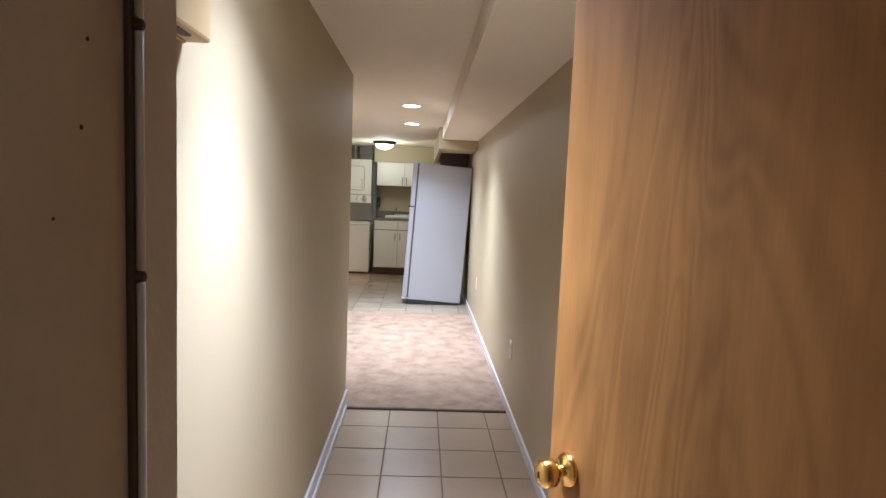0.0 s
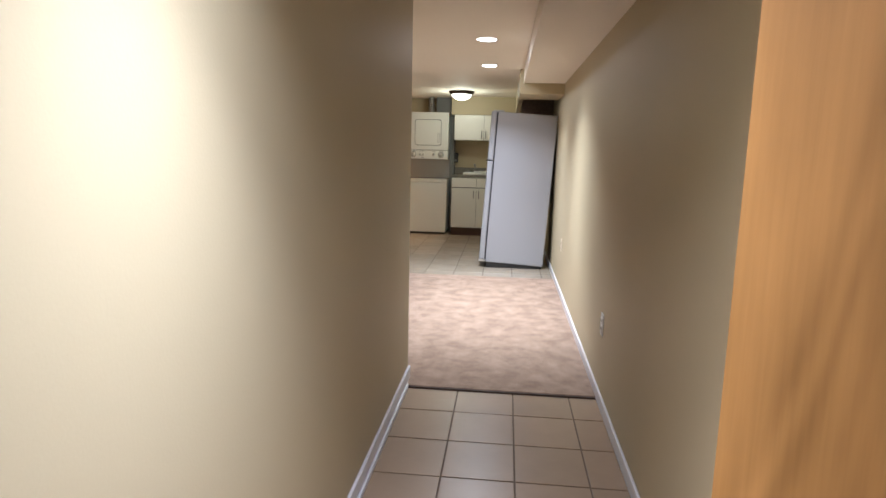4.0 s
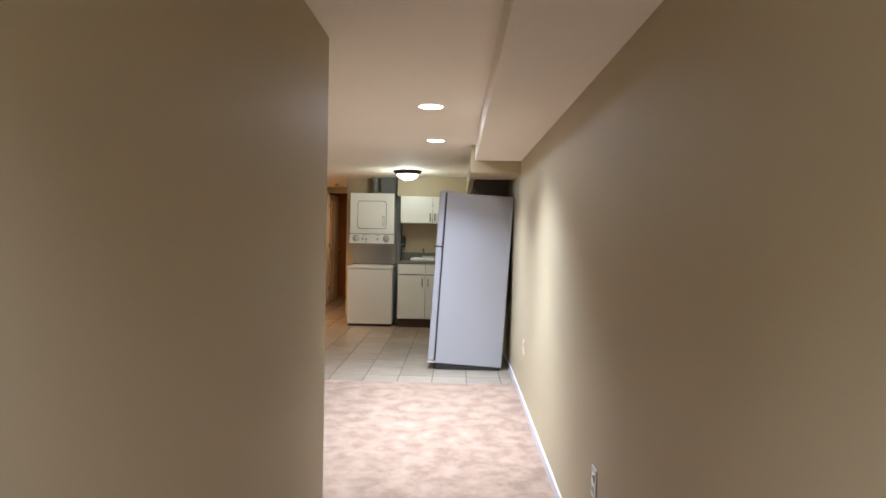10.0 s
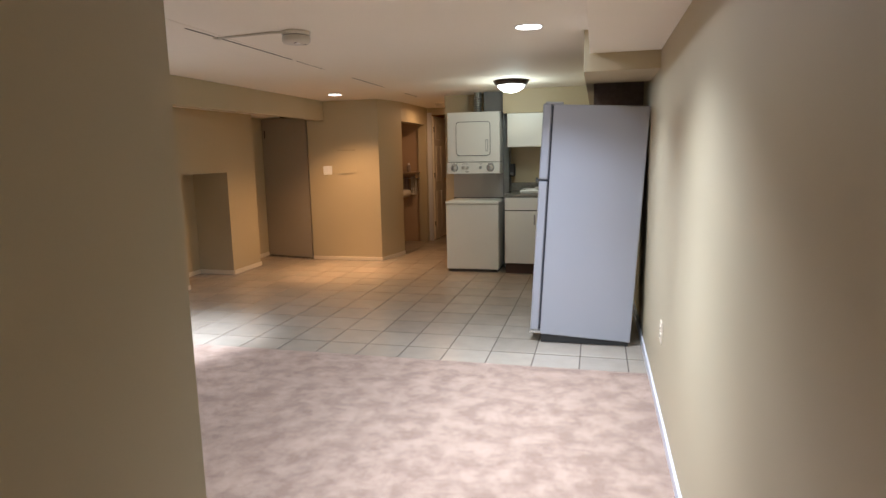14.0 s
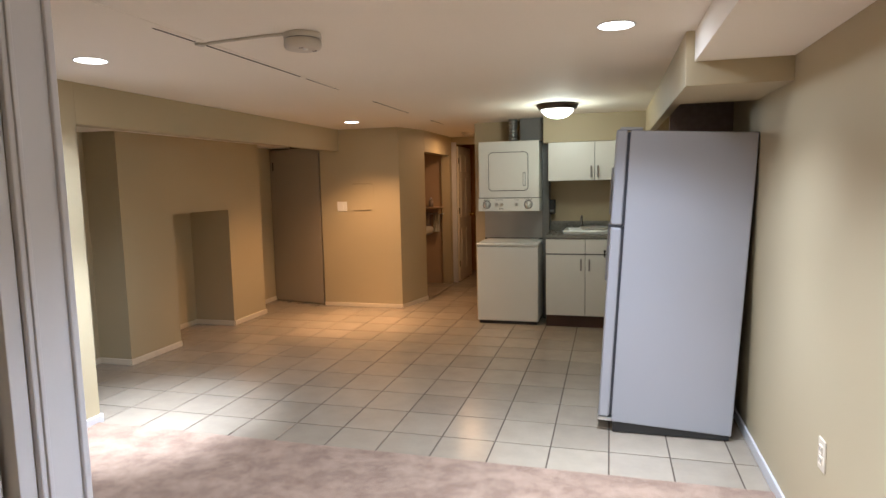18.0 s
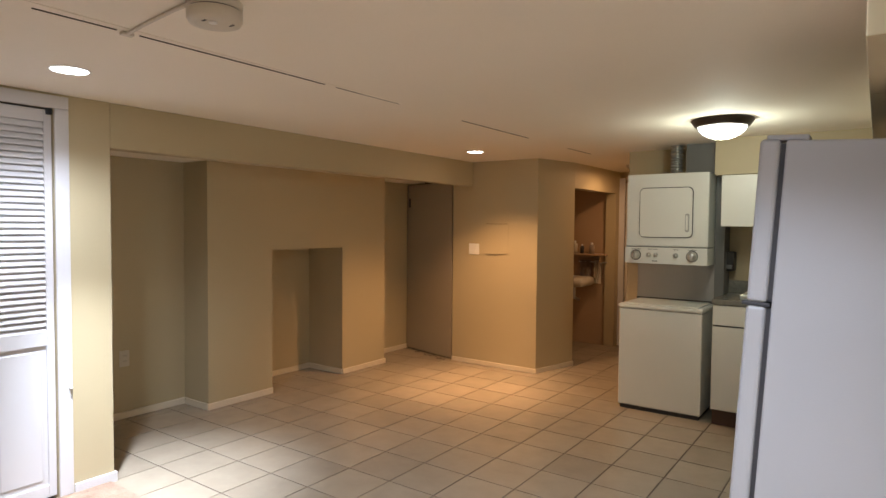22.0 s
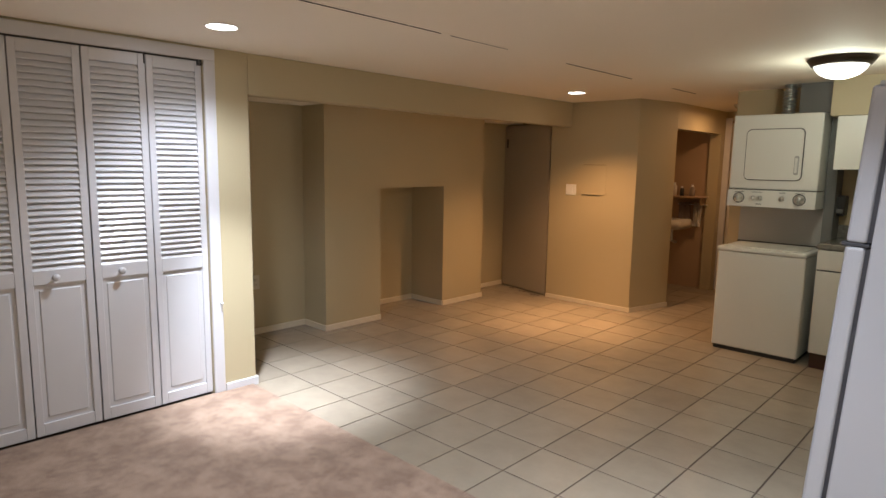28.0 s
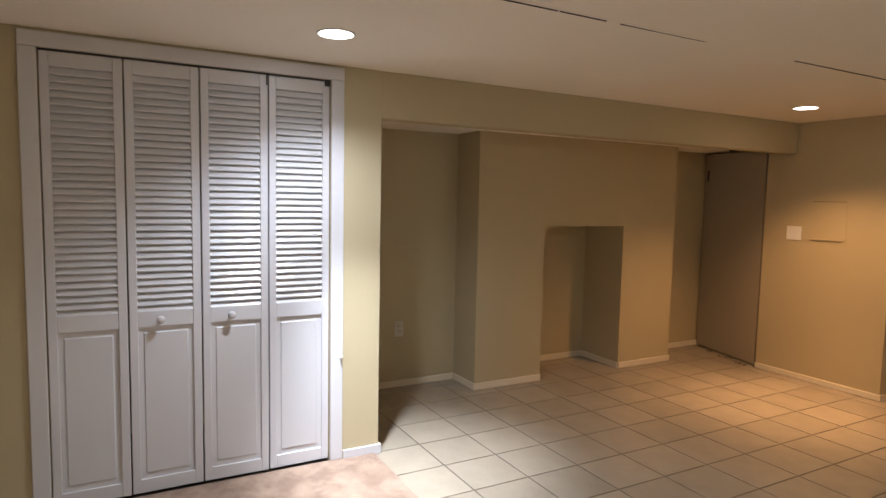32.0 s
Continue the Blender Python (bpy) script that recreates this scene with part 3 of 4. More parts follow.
part("toggle", block(-0.005, 0.005, 0.006, 0.016, -0.004, 0.010, 0.001), PLASTIC, stub_switch)

chime = thing("door_chime", (-1.02, -2.60, 1.60), "yellowed plastic door chime box high on the hallway wall", "door chime")
part("back_plate", block(0, 0.006, -0.098, 0.098, -0.001, 0.152, 0.002), CHIME, chime)
part("cover", block(0.006, 0.050, -0.10, 0.10, 0, 0.15, 0.006), CHIME, chime, "yellowed cover")
part("sound_slot", rounded_slot(0.028, -0.045, 0.045, 0.009, -0.0012), GASKET, chime, "dark sound slot")


# ---- entry ----
ex, ey = -0.285, 0.76
entry = thing("entry_door", (-0.005, -3.23, 0.008), "open birch veneer door with brass knob", "door", "", math.degrees(math.atan2(ey, ex)))
DL = 0.80
part("leaf", block(0, DL, -0.02, 0.02, 0, 1.975, 0.002), VENEER, entry, "birch veneer leaf")
knob = part("knob_set", lathe([(0.001, 0.020), (0.032, 0.020), (0.033, 0.024), (0.028, 0.030), (0.013, 0.034), (0.011, 0.046), (0.016, 0.050), (0.026, 0.056), (0.0275, 0.068), (0.025, 0.080), (0.014, 0.085), (0.001, 0.086)], 32, "y", at=(DL - 0.065, 0, 0.825)), BRASS, entry, "polished brass knob", True)
part("key_slot", block(DL - 0.067, DL - 0.063, 0.0855, 0.0875, 0.819, 0.831), DARK, knob)
part("latch_plate", block(DL - 0.001, DL + 0.001, -0.012, 0.012, 0.795, 0.855), BRASS, entry, "brass latch plate")
for z in (0.2, 1.0, 1.75):
    part("hinge", tube([(-0.006, -0.022, z - 0.045), (-0.006, -0.022, z + 0.045)], 0.006), BRASS, entry, "brass hinge")

for y, z, s in ((-3.335, 1.375, 0.0014), (-3.328, 1.42, 0.0010), (-3.36, 1.33, 0.0009)):
    structure("nail_hole", lathe([(s, -0.0005), (s * 0.9, 0.0006), (s * 0.2, 0.0008)], 10, "x", at=(-0.75, y, z)), SEAM, "small dark nail hole in the jamb", "nail hole")
strip = thing("weather_strip", (-0.75, -3.284, 0.01), "pale rubber weather strip on the door jamb", "weather strip")
part("channel", block(0.0, 0.004, -0.0065, 0.0065, 0, 1.97, 0.001), TOEKICK, strip, "dark kerf channel")
for z0, z1 in ((0.0, 1.278), (1.286, 1.425), (1.433, 1.95)):
    part("bulb", tube([(0.006, 0, z0), (0.006, 0, z1)], 0.0026, 12), AGED, strip, "", True)
for z in (1.282, 1.429):
    part("nail", lathe([(0.004, 0.003), (0.003, 0.0085), (0.001, 0.0095)], 10, "x", at=(0, 0, z)), TOEKICK, strip)

side_door = thing("side_door", (DW - 0.045, 0.900, CARPET_TOP + 0.008), "closed dull beige side door with steel hinges", "door")
part("leaf", block(-0.02, 0.018, -0.575, -0.010, 0, 1.955, 0.003), JAMB, side_door, "dull beige leaf")
part("leaf_edge", block(-0.018, 0.020, -0.010, -0.003, 0, 1.955, 0.001), TRIM, side_door, "white painted edge")
for z in (0.25, 0.77, 1.78):
    part("hinge", tube([(0.024, 0.004, z - 0.045), (0.024, 0.004, z + 0.045)], 0.007), STEEL, side_door, "steel hinge")
part("knob", lathe([(0.001, 0.018), (0.03, 0.018), (0.012, 0.026), (0.012, 0.045), (0.026, 0.055), (0.024, 0.075), (0.001, 0.08)], 24, "x", at=(0, -0.54, 0.92)), BRASS, side_door, "brass knob", True)

# ---- refrigerator, its front feet screwed out so that it leans to the wall ----
LEAN = 3.1
fr = thing("refrigerator", (-0.092, 3.49, 0), "white top-freezer refrigerator with black gaskets", "refrigerator")
fr.matrix_basis = pose(-0.092, 3.49, 0.0, 0, LEAN, 0)
FD, FW, FH = 0.62, 0.70, 1.635
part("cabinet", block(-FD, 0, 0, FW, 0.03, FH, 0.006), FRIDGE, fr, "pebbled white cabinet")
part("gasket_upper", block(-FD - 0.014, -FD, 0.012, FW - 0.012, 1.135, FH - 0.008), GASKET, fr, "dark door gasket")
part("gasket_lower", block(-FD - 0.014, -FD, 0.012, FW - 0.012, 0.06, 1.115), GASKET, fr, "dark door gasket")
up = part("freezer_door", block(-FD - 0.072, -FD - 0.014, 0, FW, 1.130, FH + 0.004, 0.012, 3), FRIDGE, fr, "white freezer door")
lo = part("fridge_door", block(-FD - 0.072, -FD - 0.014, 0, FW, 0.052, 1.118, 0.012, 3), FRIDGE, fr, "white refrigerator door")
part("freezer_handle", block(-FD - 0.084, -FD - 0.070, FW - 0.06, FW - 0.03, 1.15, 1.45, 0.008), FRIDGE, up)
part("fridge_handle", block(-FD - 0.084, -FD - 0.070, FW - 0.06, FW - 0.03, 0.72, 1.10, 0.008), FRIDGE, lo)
part("centre_hinge", block(-FD - 0.085, -FD - 0.005, 0.004, 0.06, 1.118, 1.130, 0.002), GASKET, fr, "grey centre hinge")
part("top_hinge_cover", block(-FD - 0.055, -FD + 0.06, 0.01, 0.075, FH + 0.0, FH + 0.018, 0.005), FRIDGE, fr, "white hinge cover")
part("kick_grille", block(-FD - 0.03, -FD + 0.02, 0.02, FW - 0.02, 0.025, 0.05, 0.003), GASKET, fr, "dark toe grille")
part("bottom_hinge", block(-FD - 0.075, -FD + 0.01, 0.004, 0.05, 0.030, 0.051, 0.004), STEEL, fr, "steel bottom hinge")
for x in (-FD + 0.05, -0.06):
    for y in (0.05, FW - 0.05):
        drop = x * math.tan(radians(LEAN))
        part("foot", lathe([(0.001, drop), (0.02, drop), (0.02, drop + 0.02), (0.008, drop + 0.03), (0.008, 0.032), (0.001, 0.032)], 14, at=(x, y, 0)), DARK, fr)
# Wedge that closes the gap; its black paints in the shade under the refrigerator.
bm = block(-FD + 0.01, -0.01, 0.006, FW - 0.006, 0.0, 0.031)
for v in bm.verts:
    if v.co.z < 0.01:
        v.co.z = v.co.x * math.tan(radians(LEAN)) + 0.006
part("base_shade_wedge", bm, DARK, fr, "dark base wedge that closes the gap and stands for the shade below")

# ---- laundry centre ----
LW, LD, DS = 0.605, 0.52, 0.125
lc = thing("laundry_centre", (-2.0, 5.975, 0), "white stacked washer and dryer with dial controls", "washer dryer")
part("washer_cabinet", block(0, LW, 0, LD, 0.03, 0.775, 0.010, 3), APPLIANCE, lc, "white washer cabinet")
part("plinth", block(0.015, LW - 0.015, 0.012, LD - 0.012, 0, 0.032), DARK, lc, "dark recessed base")
deck = part("washer_top", block(-0.006, LW + 0.006, -0.008, LD, 0.778, 0.808, 0.010, 3), APPLIANCE, lc, "white washer top")
part("lid", block(0.03, LW - 0.03, 0.02, 0.40, 0.808, 0.818, 0.005), APPLIANCE, deck, "white lid")
# Two black strips paint in the shade where the top meets the back.
part("lid_shadow_gap", block(0.03, LW - 0.03, 0.402, 0.412, 0.808, 0.815), DARK, deck)
part("deck_shadow_gap", block(0.0, LW, 0.420, 0.432, 0.808, 0.824), DARK, lc)
part("back_column", block(0.012, LW - 0.012, 0.43, LD, 0.808, 1.13), GREYPANEL, lc, "grey back panel")
part("side_post_left", block(0.0, 0.014, 0.43, LD, 0.808, 1.13), GREYPANEL, lc)
part("side_post_right", block(LW - 0.014, LW, 0.43, LD, 0.808, 1.13), GREYPANEL, lc)
bm = bmesh.new()
v = [bm.verts.new(p) for p in [(0, DS - 0.022, 1.118), (0, LD, 1.118), (0, LD, 1.243), (0, DS - 0.012, 1.243), (LW, DS - 0.022, 1.118), (LW, LD, 1.118), (LW, LD, 1.243), (LW, DS - 0.012, 1.243)]]
for f in ((0, 1, 2, 3), (7, 6, 5, 4), (0, 3, 7, 4), (1, 5, 6, 2), (0, 4, 5, 1), (3, 2, 6, 7)):
    bm.faces.new([v[i] for i in f])
bmesh.ops.recalc_face_normals(bm, faces=bm.faces)
panel = part("control_panel", bm, APPLIANCE, lc, "white control panel")
for kx, r in ((0.085, 0.034), (0.50, 0.036)):
    kn = part("dial", lathe([(r, 0.006), (r, -0.004), (r * 0.72, -0.010), (r * 0.66, -0.030), (r * 0.55, -0.034), (0.001, -0.035)], 28, "y", at=(kx, DS - 0.024, 1.182)), STEEL, panel, "silver dial", True)
    part("dial_skirt", lathe([(r * 1.18, 0.009), (r * 1.18, 0.002), (r * 0.9, 0.001)], 28, "y", at=(kx, DS - 0.024, 1.182)), DARKGREY, panel)
    part("dial_grip", block(kx - 0.006, kx + 0.006, DS - 0.066, DS - 0.054, 1.182 - r * 0.6, 1.182 + r * 0.6, 0.002), GREYPANEL, kn)
for kx in (0.185, 0.235, 0.385):
    kn = part("knob", lathe([(0.018, 0.006), (0.018, -0.004), (0.012, -0.008), (0.011, -0.020), (0.001, -0.021)], 20, "y", at=(kx, DS - 0.024, 1.185)), STEEL, panel, "small silver knob", True)
    part("grip", block(kx - 0.003, kx + 0.003, DS - 0.050, DS - 0.042, 1.173, 1.197, 0.001), GREYPANEL, kn)
for kx, w in ((0.085, 0.07), (0.21, 0.07), (0.385, 0.04), (0.50, 0.06)):
    part("marking", block(kx - w / 2, kx + w / 2, DS - 0.0165, DS - 0.010, 1.226, 1.229), GASKET, panel)
part("badge", block(0.21, 0.25, DS - 0.0225, DS - 0.018, 1.136, 1.141), GASKET, panel)
part("panel_gap", block(0.004, LW - 0.004, DS - 0.006, 0.30, 1.242, 1.2475), DARK, lc)
dr = part("dryer_cabinet", block(0, LW, DS, LD, 1.2465, 1.803, 0.010, 3), APPLIANCE, lc, "white dryer cabinet")


def rounded(x0, x1, z0, z1, r, y0, y1, inner=0.0):
    """A round-cornered plate, or a frame of that width, that faces -y."""
    def ring(d, y):
        pts = []
        for cx, cz, a0 in ((x1 - r, z1 - r, 0), (x0 + r, z1 - r, 90), (x0 + r, z0 + r, 180), (x1 - r, z0 + r, 270)):
            for k in range(7):
                a = radians(a0 + 15 * k)
                pts.append((cx + (r - d) * math.cos(a), y, cz + (r - d) * math.sin(a)))
        return [b.verts.new(p) for p in pts]
    b = bmesh.new()
    o0, o1 = ring(0, y0), ring(0, y1)
    n = len(o0)
    if inner:
        i0, i1 = ring(inner, y0), ring(inner, y1)
        for p, q in ((o0, o1), (o1, i1), (i1, i0), (i0, o0)):
            for k in range(n):
                b.faces.new((p[k], p[(k + 1) % n], q[(k + 1) % n], q[k]))
    else:
        for k in range(n):
            b.faces.new((o0[k], o0[(k + 1) % n], o1[(k + 1) % n], o1[k]))
        b.faces.new(o0)
        b.faces.new(o1)
    bmesh.ops.recalc_face_normals(b, faces=b.faces)
    return b


dd = part("dryer_door", rounded(0.108, 0.492, 1.322, 1.692, 0.035, DS - 0.012, DS + 0.002), APPLIANCE, dr, "white dryer door")
part("door_gap", rounded(0.102, 0.498, 1.316, 1.698, 0.040, DS - 0.004, DS + 0.002, 0.009), DARK, dr)
part("handle_recess", rounded(0.444, 0.474, 1.362, 1.498, 0.010, DS - 0.0135, DS - 0.008), GREYPANEL, dd, "grey handle recess")
part("door_handle", block(0.450, 0.466, DS - 0.020, DS - 0.011, 1.375, 1.485, 0.004), APPLIANCE, dd)
duct = thing("dryer_vent_duct", (-1.68, 6.30, 1.803), "ribbed silver vent duct above the dryer", "vent duct")
prof = [(0.001, 0)]
for k in range(9):
    prof += [(0.050, k * 0.0255), (0.036, k * 0.0255 + 0.0127)]
part("duct", lathe(prof + [(0.050, 0.2295), (0.001, 0.2295)], 28), FOIL, duct)
# Dark strip added for the shade in the gap beside the laundry centre.
structure("kitchen_shade_strip", block(-1.388, -1.322, 6.30, 6.50, 0.0, 1.80), DARKGREY, "dark strip standing for the shade in the gap beside the laundry centre", "filler")
# The dark grey puts the corner's shade into the box's colour.
structure("kitchen_duct_box", block(-1.60, -1.352, 6.26, 6.50, 1.806, CEIL), DARKGREY, "boxed pipe chase in the corner, its shade put into the dark grey", "pipe chase")


# ---- kitchen ----
def handle(parent, x, y, z, length=0.11):
    h = part("handle", block(x - 0.007, x + 0.007, y - 0.028, y - 0.018, z - length / 2, z + length / 2, 0.003), PULL, parent, "dark steel bar handle")
    for dz in (-length * 0.38, length * 0.38):
        part("handle_post", tube([(x, y, z + dz), (x, y - 0.02, z + dz)], 0.004, 8), STEEL, h)


def door_front(name, parent, x0, x1, z0, z1, y, hx, hz, handled=True):
    d = part(name, block(x0 + 0.002, x1 - 0.002, y - 0.018, y, z0 + 0.002, z1 - 0.002, 0.002), LAMINATE, parent)
    if handled:
        handle(d, hx, y - 0.018, hz)
    return d


KY = 5.925
for k, (x0, width) in enumerate(((-1.315, 0.735), (-0.578, 0.574))):
    bc = thing("base_cabinet", (x0, KY, 0), "white laminate base cabinet with steel handles", "cabinet", "kitchen base cabinets")
    part("body", block(0, width, 0, 0.57, 0.12, 0.860), LAMINATE, bc)
    part("toe_kick", block(0.0, width, 0.05, 0.50, 0, 0.12), TOEKICK, bc, "dark brown toe kick")
    part("frame_gap", block(0.002, width - 0.002, -0.001, 0.002, 0.124, 0.858), GASKET, bc)
    half = width / 2
    for j in range(2):
        a, b = half * j, half * (j + 1)
        door_front("cabinet_door", bc, a, b, 0.125, 0.710, 0.0, b - 0.038 if j == 0 else a + 0.038, 0.615)
        door_front("false_drawer", bc, a, b, 0.717, 0.857, 0.0, 0, 0, False)
    if k == 0:
        latch = part("child_latch", tube([(0.545, -0.018, 0.745), (0.545, -0.034, 0.742), (0.540, -0.036, 0.705), (0.548, -0.030, 0.690)], 0.006, 10), DARK, bc, "black child-safety latch", True)
        part("latch_pad", block(0.535, 0.555, -0.024, -0.018, 0.735, 0.755, 0.002), DARK, latch)
    uc = thing("wall_cabinet", (x0 + 0.01, 6.07, 1.405), "white laminate wall cabinet with steel handles", "cabinet", "kitchen wall cabinets")
    part("body", block(0, width - 0.002, 0, 0.43, 0, 0.365), LAMINATE, uc)
    part("frame_gap", block(0.002, width - 0.004, -0.001, 0.002, 0.003, 0.362), GASKET, uc)
    for j in range(2):
        a, b = 0.435 * j, (0.435 if j == 0 else width - 0.002)
        door_front("cabinet_door", uc, a, b, 0.0, 0.365, 0.0, b - 0.032 if j == 0 else a + 0.030, 0.082)
structure("kitchen_bulkhead", block(-1.35, -0.002, 6.05, 6.50, 1.772, CEIL), PAINT, "cream painted bulkhead over the wall cabinets", "bulkhead")
ct = thing("countertop", (-1.32, KY - 0.025, 0.862), "mottled dark laminate worktop with upstand", "countertop")
part("slab", block(0, 1.315, 0, 0.598, 0, 0.036, 0.005), COUNTER, ct)
part("upstand", block(0, 1.315, 0.578, 0.598, 0.036, 0.13, 0.004), COUNTER, ct)
sink = thing("sink", (-0.90, 6.20, 0.898), "stainless steel kitchen sink in the worktop", "sink")
bm = bmesh.new()
prev = None
for d, z in ((0.006, 0.001), (0.0, 0.026), (0.004, 0.032), (0.018, 0.032), (0.024, 0.026), (0.04, 0.004)):
    ring = [bm.verts.new((sx * (0.26 - d), sy * (0.20 - d), z)) for sx, sy in ((-1, -1), (1, -1), (1, 1), (-1, 1))]
    if prev:
        for k in range(4):
            bm.faces.new((prev[k], prev[(k + 1) % 4], ring[(k + 1) % 4], ring[k]))
    prev = ring
bm.faces.new(prev)
bmesh.ops.recalc_face_normals(bm, faces=bm.faces)
part("rim", bm, SATIN, sink)
part("dish_bowl", lathe([(0.001, 0.006), (0.09, 0.006), (0.14, 0.05), (0.145, 0.055), (0.14, 0.057), (0.09, 0.012), (0.001, 0.012)], 32, at=(0.03, -0.02, 0)), SATIN, sink, "shallow steel basin edge", True)
# The faucet takes the darker PULL to put its dark reflections into the colour.
tap = thing("faucet", (-1.0, 6.40, 0.898), "steel kitchen faucet with two lever handles, dark reflections put into its colour", "faucet")
part("base", block(-0.11, 0.11, -0.025, 0.025, 0, 0.018, 0.006), PULL, tap)
part("spout", tube([(0, 0, 0.01), (0, 0, 0.09), (0, -0.03, 0.135), (0, -0.09, 0.150), (0, -0.15, 0.135), (0, -0.165, 0.115)], 0.011, 12), PULL, tap, "", True)
for sx in (-0.09, 0.09):
    hd = part("handle_stem", lathe([(0.018, 0.016), (0.015, 0.045), (0.010, 0.055), (0.001, 0.058)], 18, at=(sx, 0, 0)), PULL, tap, "", True)
    part("lever", tube([(sx, 0, 0.052), (sx * 1.5, -0.03, 0.066)], 0.006, 8), PULL, hd)
holder = thing("wall_dispenser", (-1.325, 6.42, 1.065), "black dispenser hung on the kitchen wall", "dispenser")
part("case", block(-0.055, 0.055, -0.03, 0.08, 0, 0.15, 0.012), DARK, holder)
part("lip", block(-0.045, 0.045, -0.045, -0.02, 0.02, 0.05, 0.006), DARKGREY, holder)

# ---- closet ----
PW = (2.705 - 1.485) / 4


def bifold(y0, turn, knobbed, label):
    """One leaf: y runs along it from its hinge, x comes out of the closet."""
    t = thing("bifold_door", (CW - 0.015, y0, CARPET_TOP + 0.006), label, "closet door", "closet doors", turn)
    w = PW - 0.004
    H = 1.930
    st, z_mid0, z_mid1 = 0.036, 0.765, 0.832
    for a, b in ((0.002, st), (w - st, w)):
        part("stile", block(-0.026, 0, a, b, 0, H, 0.003), TRIM, t)
    for a, b in ((0, 0.062), (z_mid0, z_mid1), (H - 0.06, H)):
        part("rail", block(-0.025, -0.001, st, w - st, a, b, 0.002), TRIM, t)
    n = 34
    pitch = (H - 0.06 - z_mid1) / n
    for k in range(n):
        z = z_mid1 + (k + 0.5) * pitch
        ob = new("louver", SLAT)
        ob.parent = t
        ob.location = (-0.013, w / 2, z)
    bm = block(-0.022, -0.012, st, w - st, 0.062, z_mid0)
    block(-0.022, -0.007, st + 0.018, w - st - 0.018, 0.085, z_mid0 - 0.022, 0.008, 1, bm=bm)
    part("raised_panel", bm, TRIM, t)
    if knobbed:
        part("knob", lathe([(0.009, 0), (0.008, 0.012), (0.017, 0.022), (0.018, 0.030), (0.012, 0.037), (0.001, 0.039)], 24, "x", at=(0, w * knobbed, 0.80)), TRIM, t, "small white knob", True)
    return t


bm = block(-0.0200, 0.0200, -(PW - 0.004) / 2 + 0.030, (PW - 0.004) / 2 - 0.030, -0.0035, 0.0035, 0.0025, 1)
bmesh.ops.rotate(bm, verts=bm.verts, cent=(0, 0, 0), matrix=Matrix.Rotation(radians(57), 3, "Y"))
SLAT = mesh_of("louver", bm, TRIM)
BL = "white louvered bifold closet door with raised lower panel"
bifold(1.487, -0.5, 0, BL)
bifold(1.487 + PW, 0.5, 0.42, BL + " and knob")
bifold(1.487 + 2 * PW, -0.6, 0.42, BL + " and knob")
bifold(1.487 + 3 * PW, 0.6, 0, BL + ", slightly folded")
hook = thing("door_stop", (CW + 0.014, 2.758, 0.56), "small white plastic stop on the closet casing", "door stop")
part("stud", lathe([(0.001, 0), (0.009, 0), (0.008, 0.012), (0.004, 0.020), (0.001, 0.021)], 14, "x"), PLASTIC, hook, "", True)
part("tail", block(0.0, 0.006, -0.004, 0.004, -0.045, 0.0, 0.002), PLASTIC, hook)
track = thing("closet_track", (CW - 0.03, 2.095, 1.949), "dark metal track above the closet doors", "door track")
part("rail", block(-0.012, 0.012, -0.607, 0.607, 0, 0.008), DARK, track)
part("pivot_bracket", block(-0.012, 0.030, 0.582, 0.606, -0.024, 0.008, 0.003), DARK, track)
part("guide_pin", block(0.0, 0.022, 0.295, 0.303, -0.05, 0.0, 0.002), DARK, track)

# ---- alcove ----
gp = thing("grey_door_panel", (-4.718, 6.755, 0.012), "plain grey door leaf standing in the alcove", "door", "", -14.0)
part("leaf", block(0, 0.765, -0.02, 0.02, 0, 1.825, 0.003), GREYDOOR, gp)
part("bolt", block(0.05, 0.062, -0.032, -0.020, 1.58, 1.68, 0.003), GASKET, gp, "small dark bolt")
litter = thing("floor_debris", (-4.33, 6.59, 0.0), "dark crumbs and dust at the foot of the grey door", "debris")
for k in range(40):
    u, s = random.uniform(-0.33, 0.35), random.uniform(0.004, 0.011)
    v = -0.22 * u / 0.7 + random.uniform(-0.035, 0.03)
    part("crumb", lathe([(s * 0.5, 0.0), (s, s * 0.15), (s * 0.7, s * 0.4), (s * 0.1, s * 0.5)], 7, at=(u, v, 0)), SEAM, litter)
# Solid dark bar that paints in the shade over the grey door.
structure("alcove_gap_shade", block(-4.34, -3.955, 6.55, 6.60, 1.840, 1.858), SEAM, "dark bar standing for the shade in the gap over the grey door", "gap")

# ---- bathroom and passage ----
vanity = thing("wall_basin", (-3.30, 8.08, 0.70), "small cream washbasin on the bathroom wall", "washbasin")
part("bowl", block(-0.20, 0.20, -0.20, 0.20, 0, 0.11, 0.05, 4), AGED, vanity, "", True)
part("trap", tube([(0, 0.05, 0.02), (0, 0.05, -0.15), (0, 0.18, -0.18)], 0.018), STEEL, vanity)
shelf = thing("bathroom_shelf", (-3.20, 8.21, 1.06), "brown wooden shelf on the bathroom wall", "shelf")
part("board", block(-0.25, 0.25, -0.09, 0.09, 0, 0.018, 0.003), BATH, shelf)
for x in (-0.2, 0.2):
    part("bracket", block(x - 0.008, x + 0.008, -0.07, 0.09, -0.08, 0, 0.003), BATH, shelf)
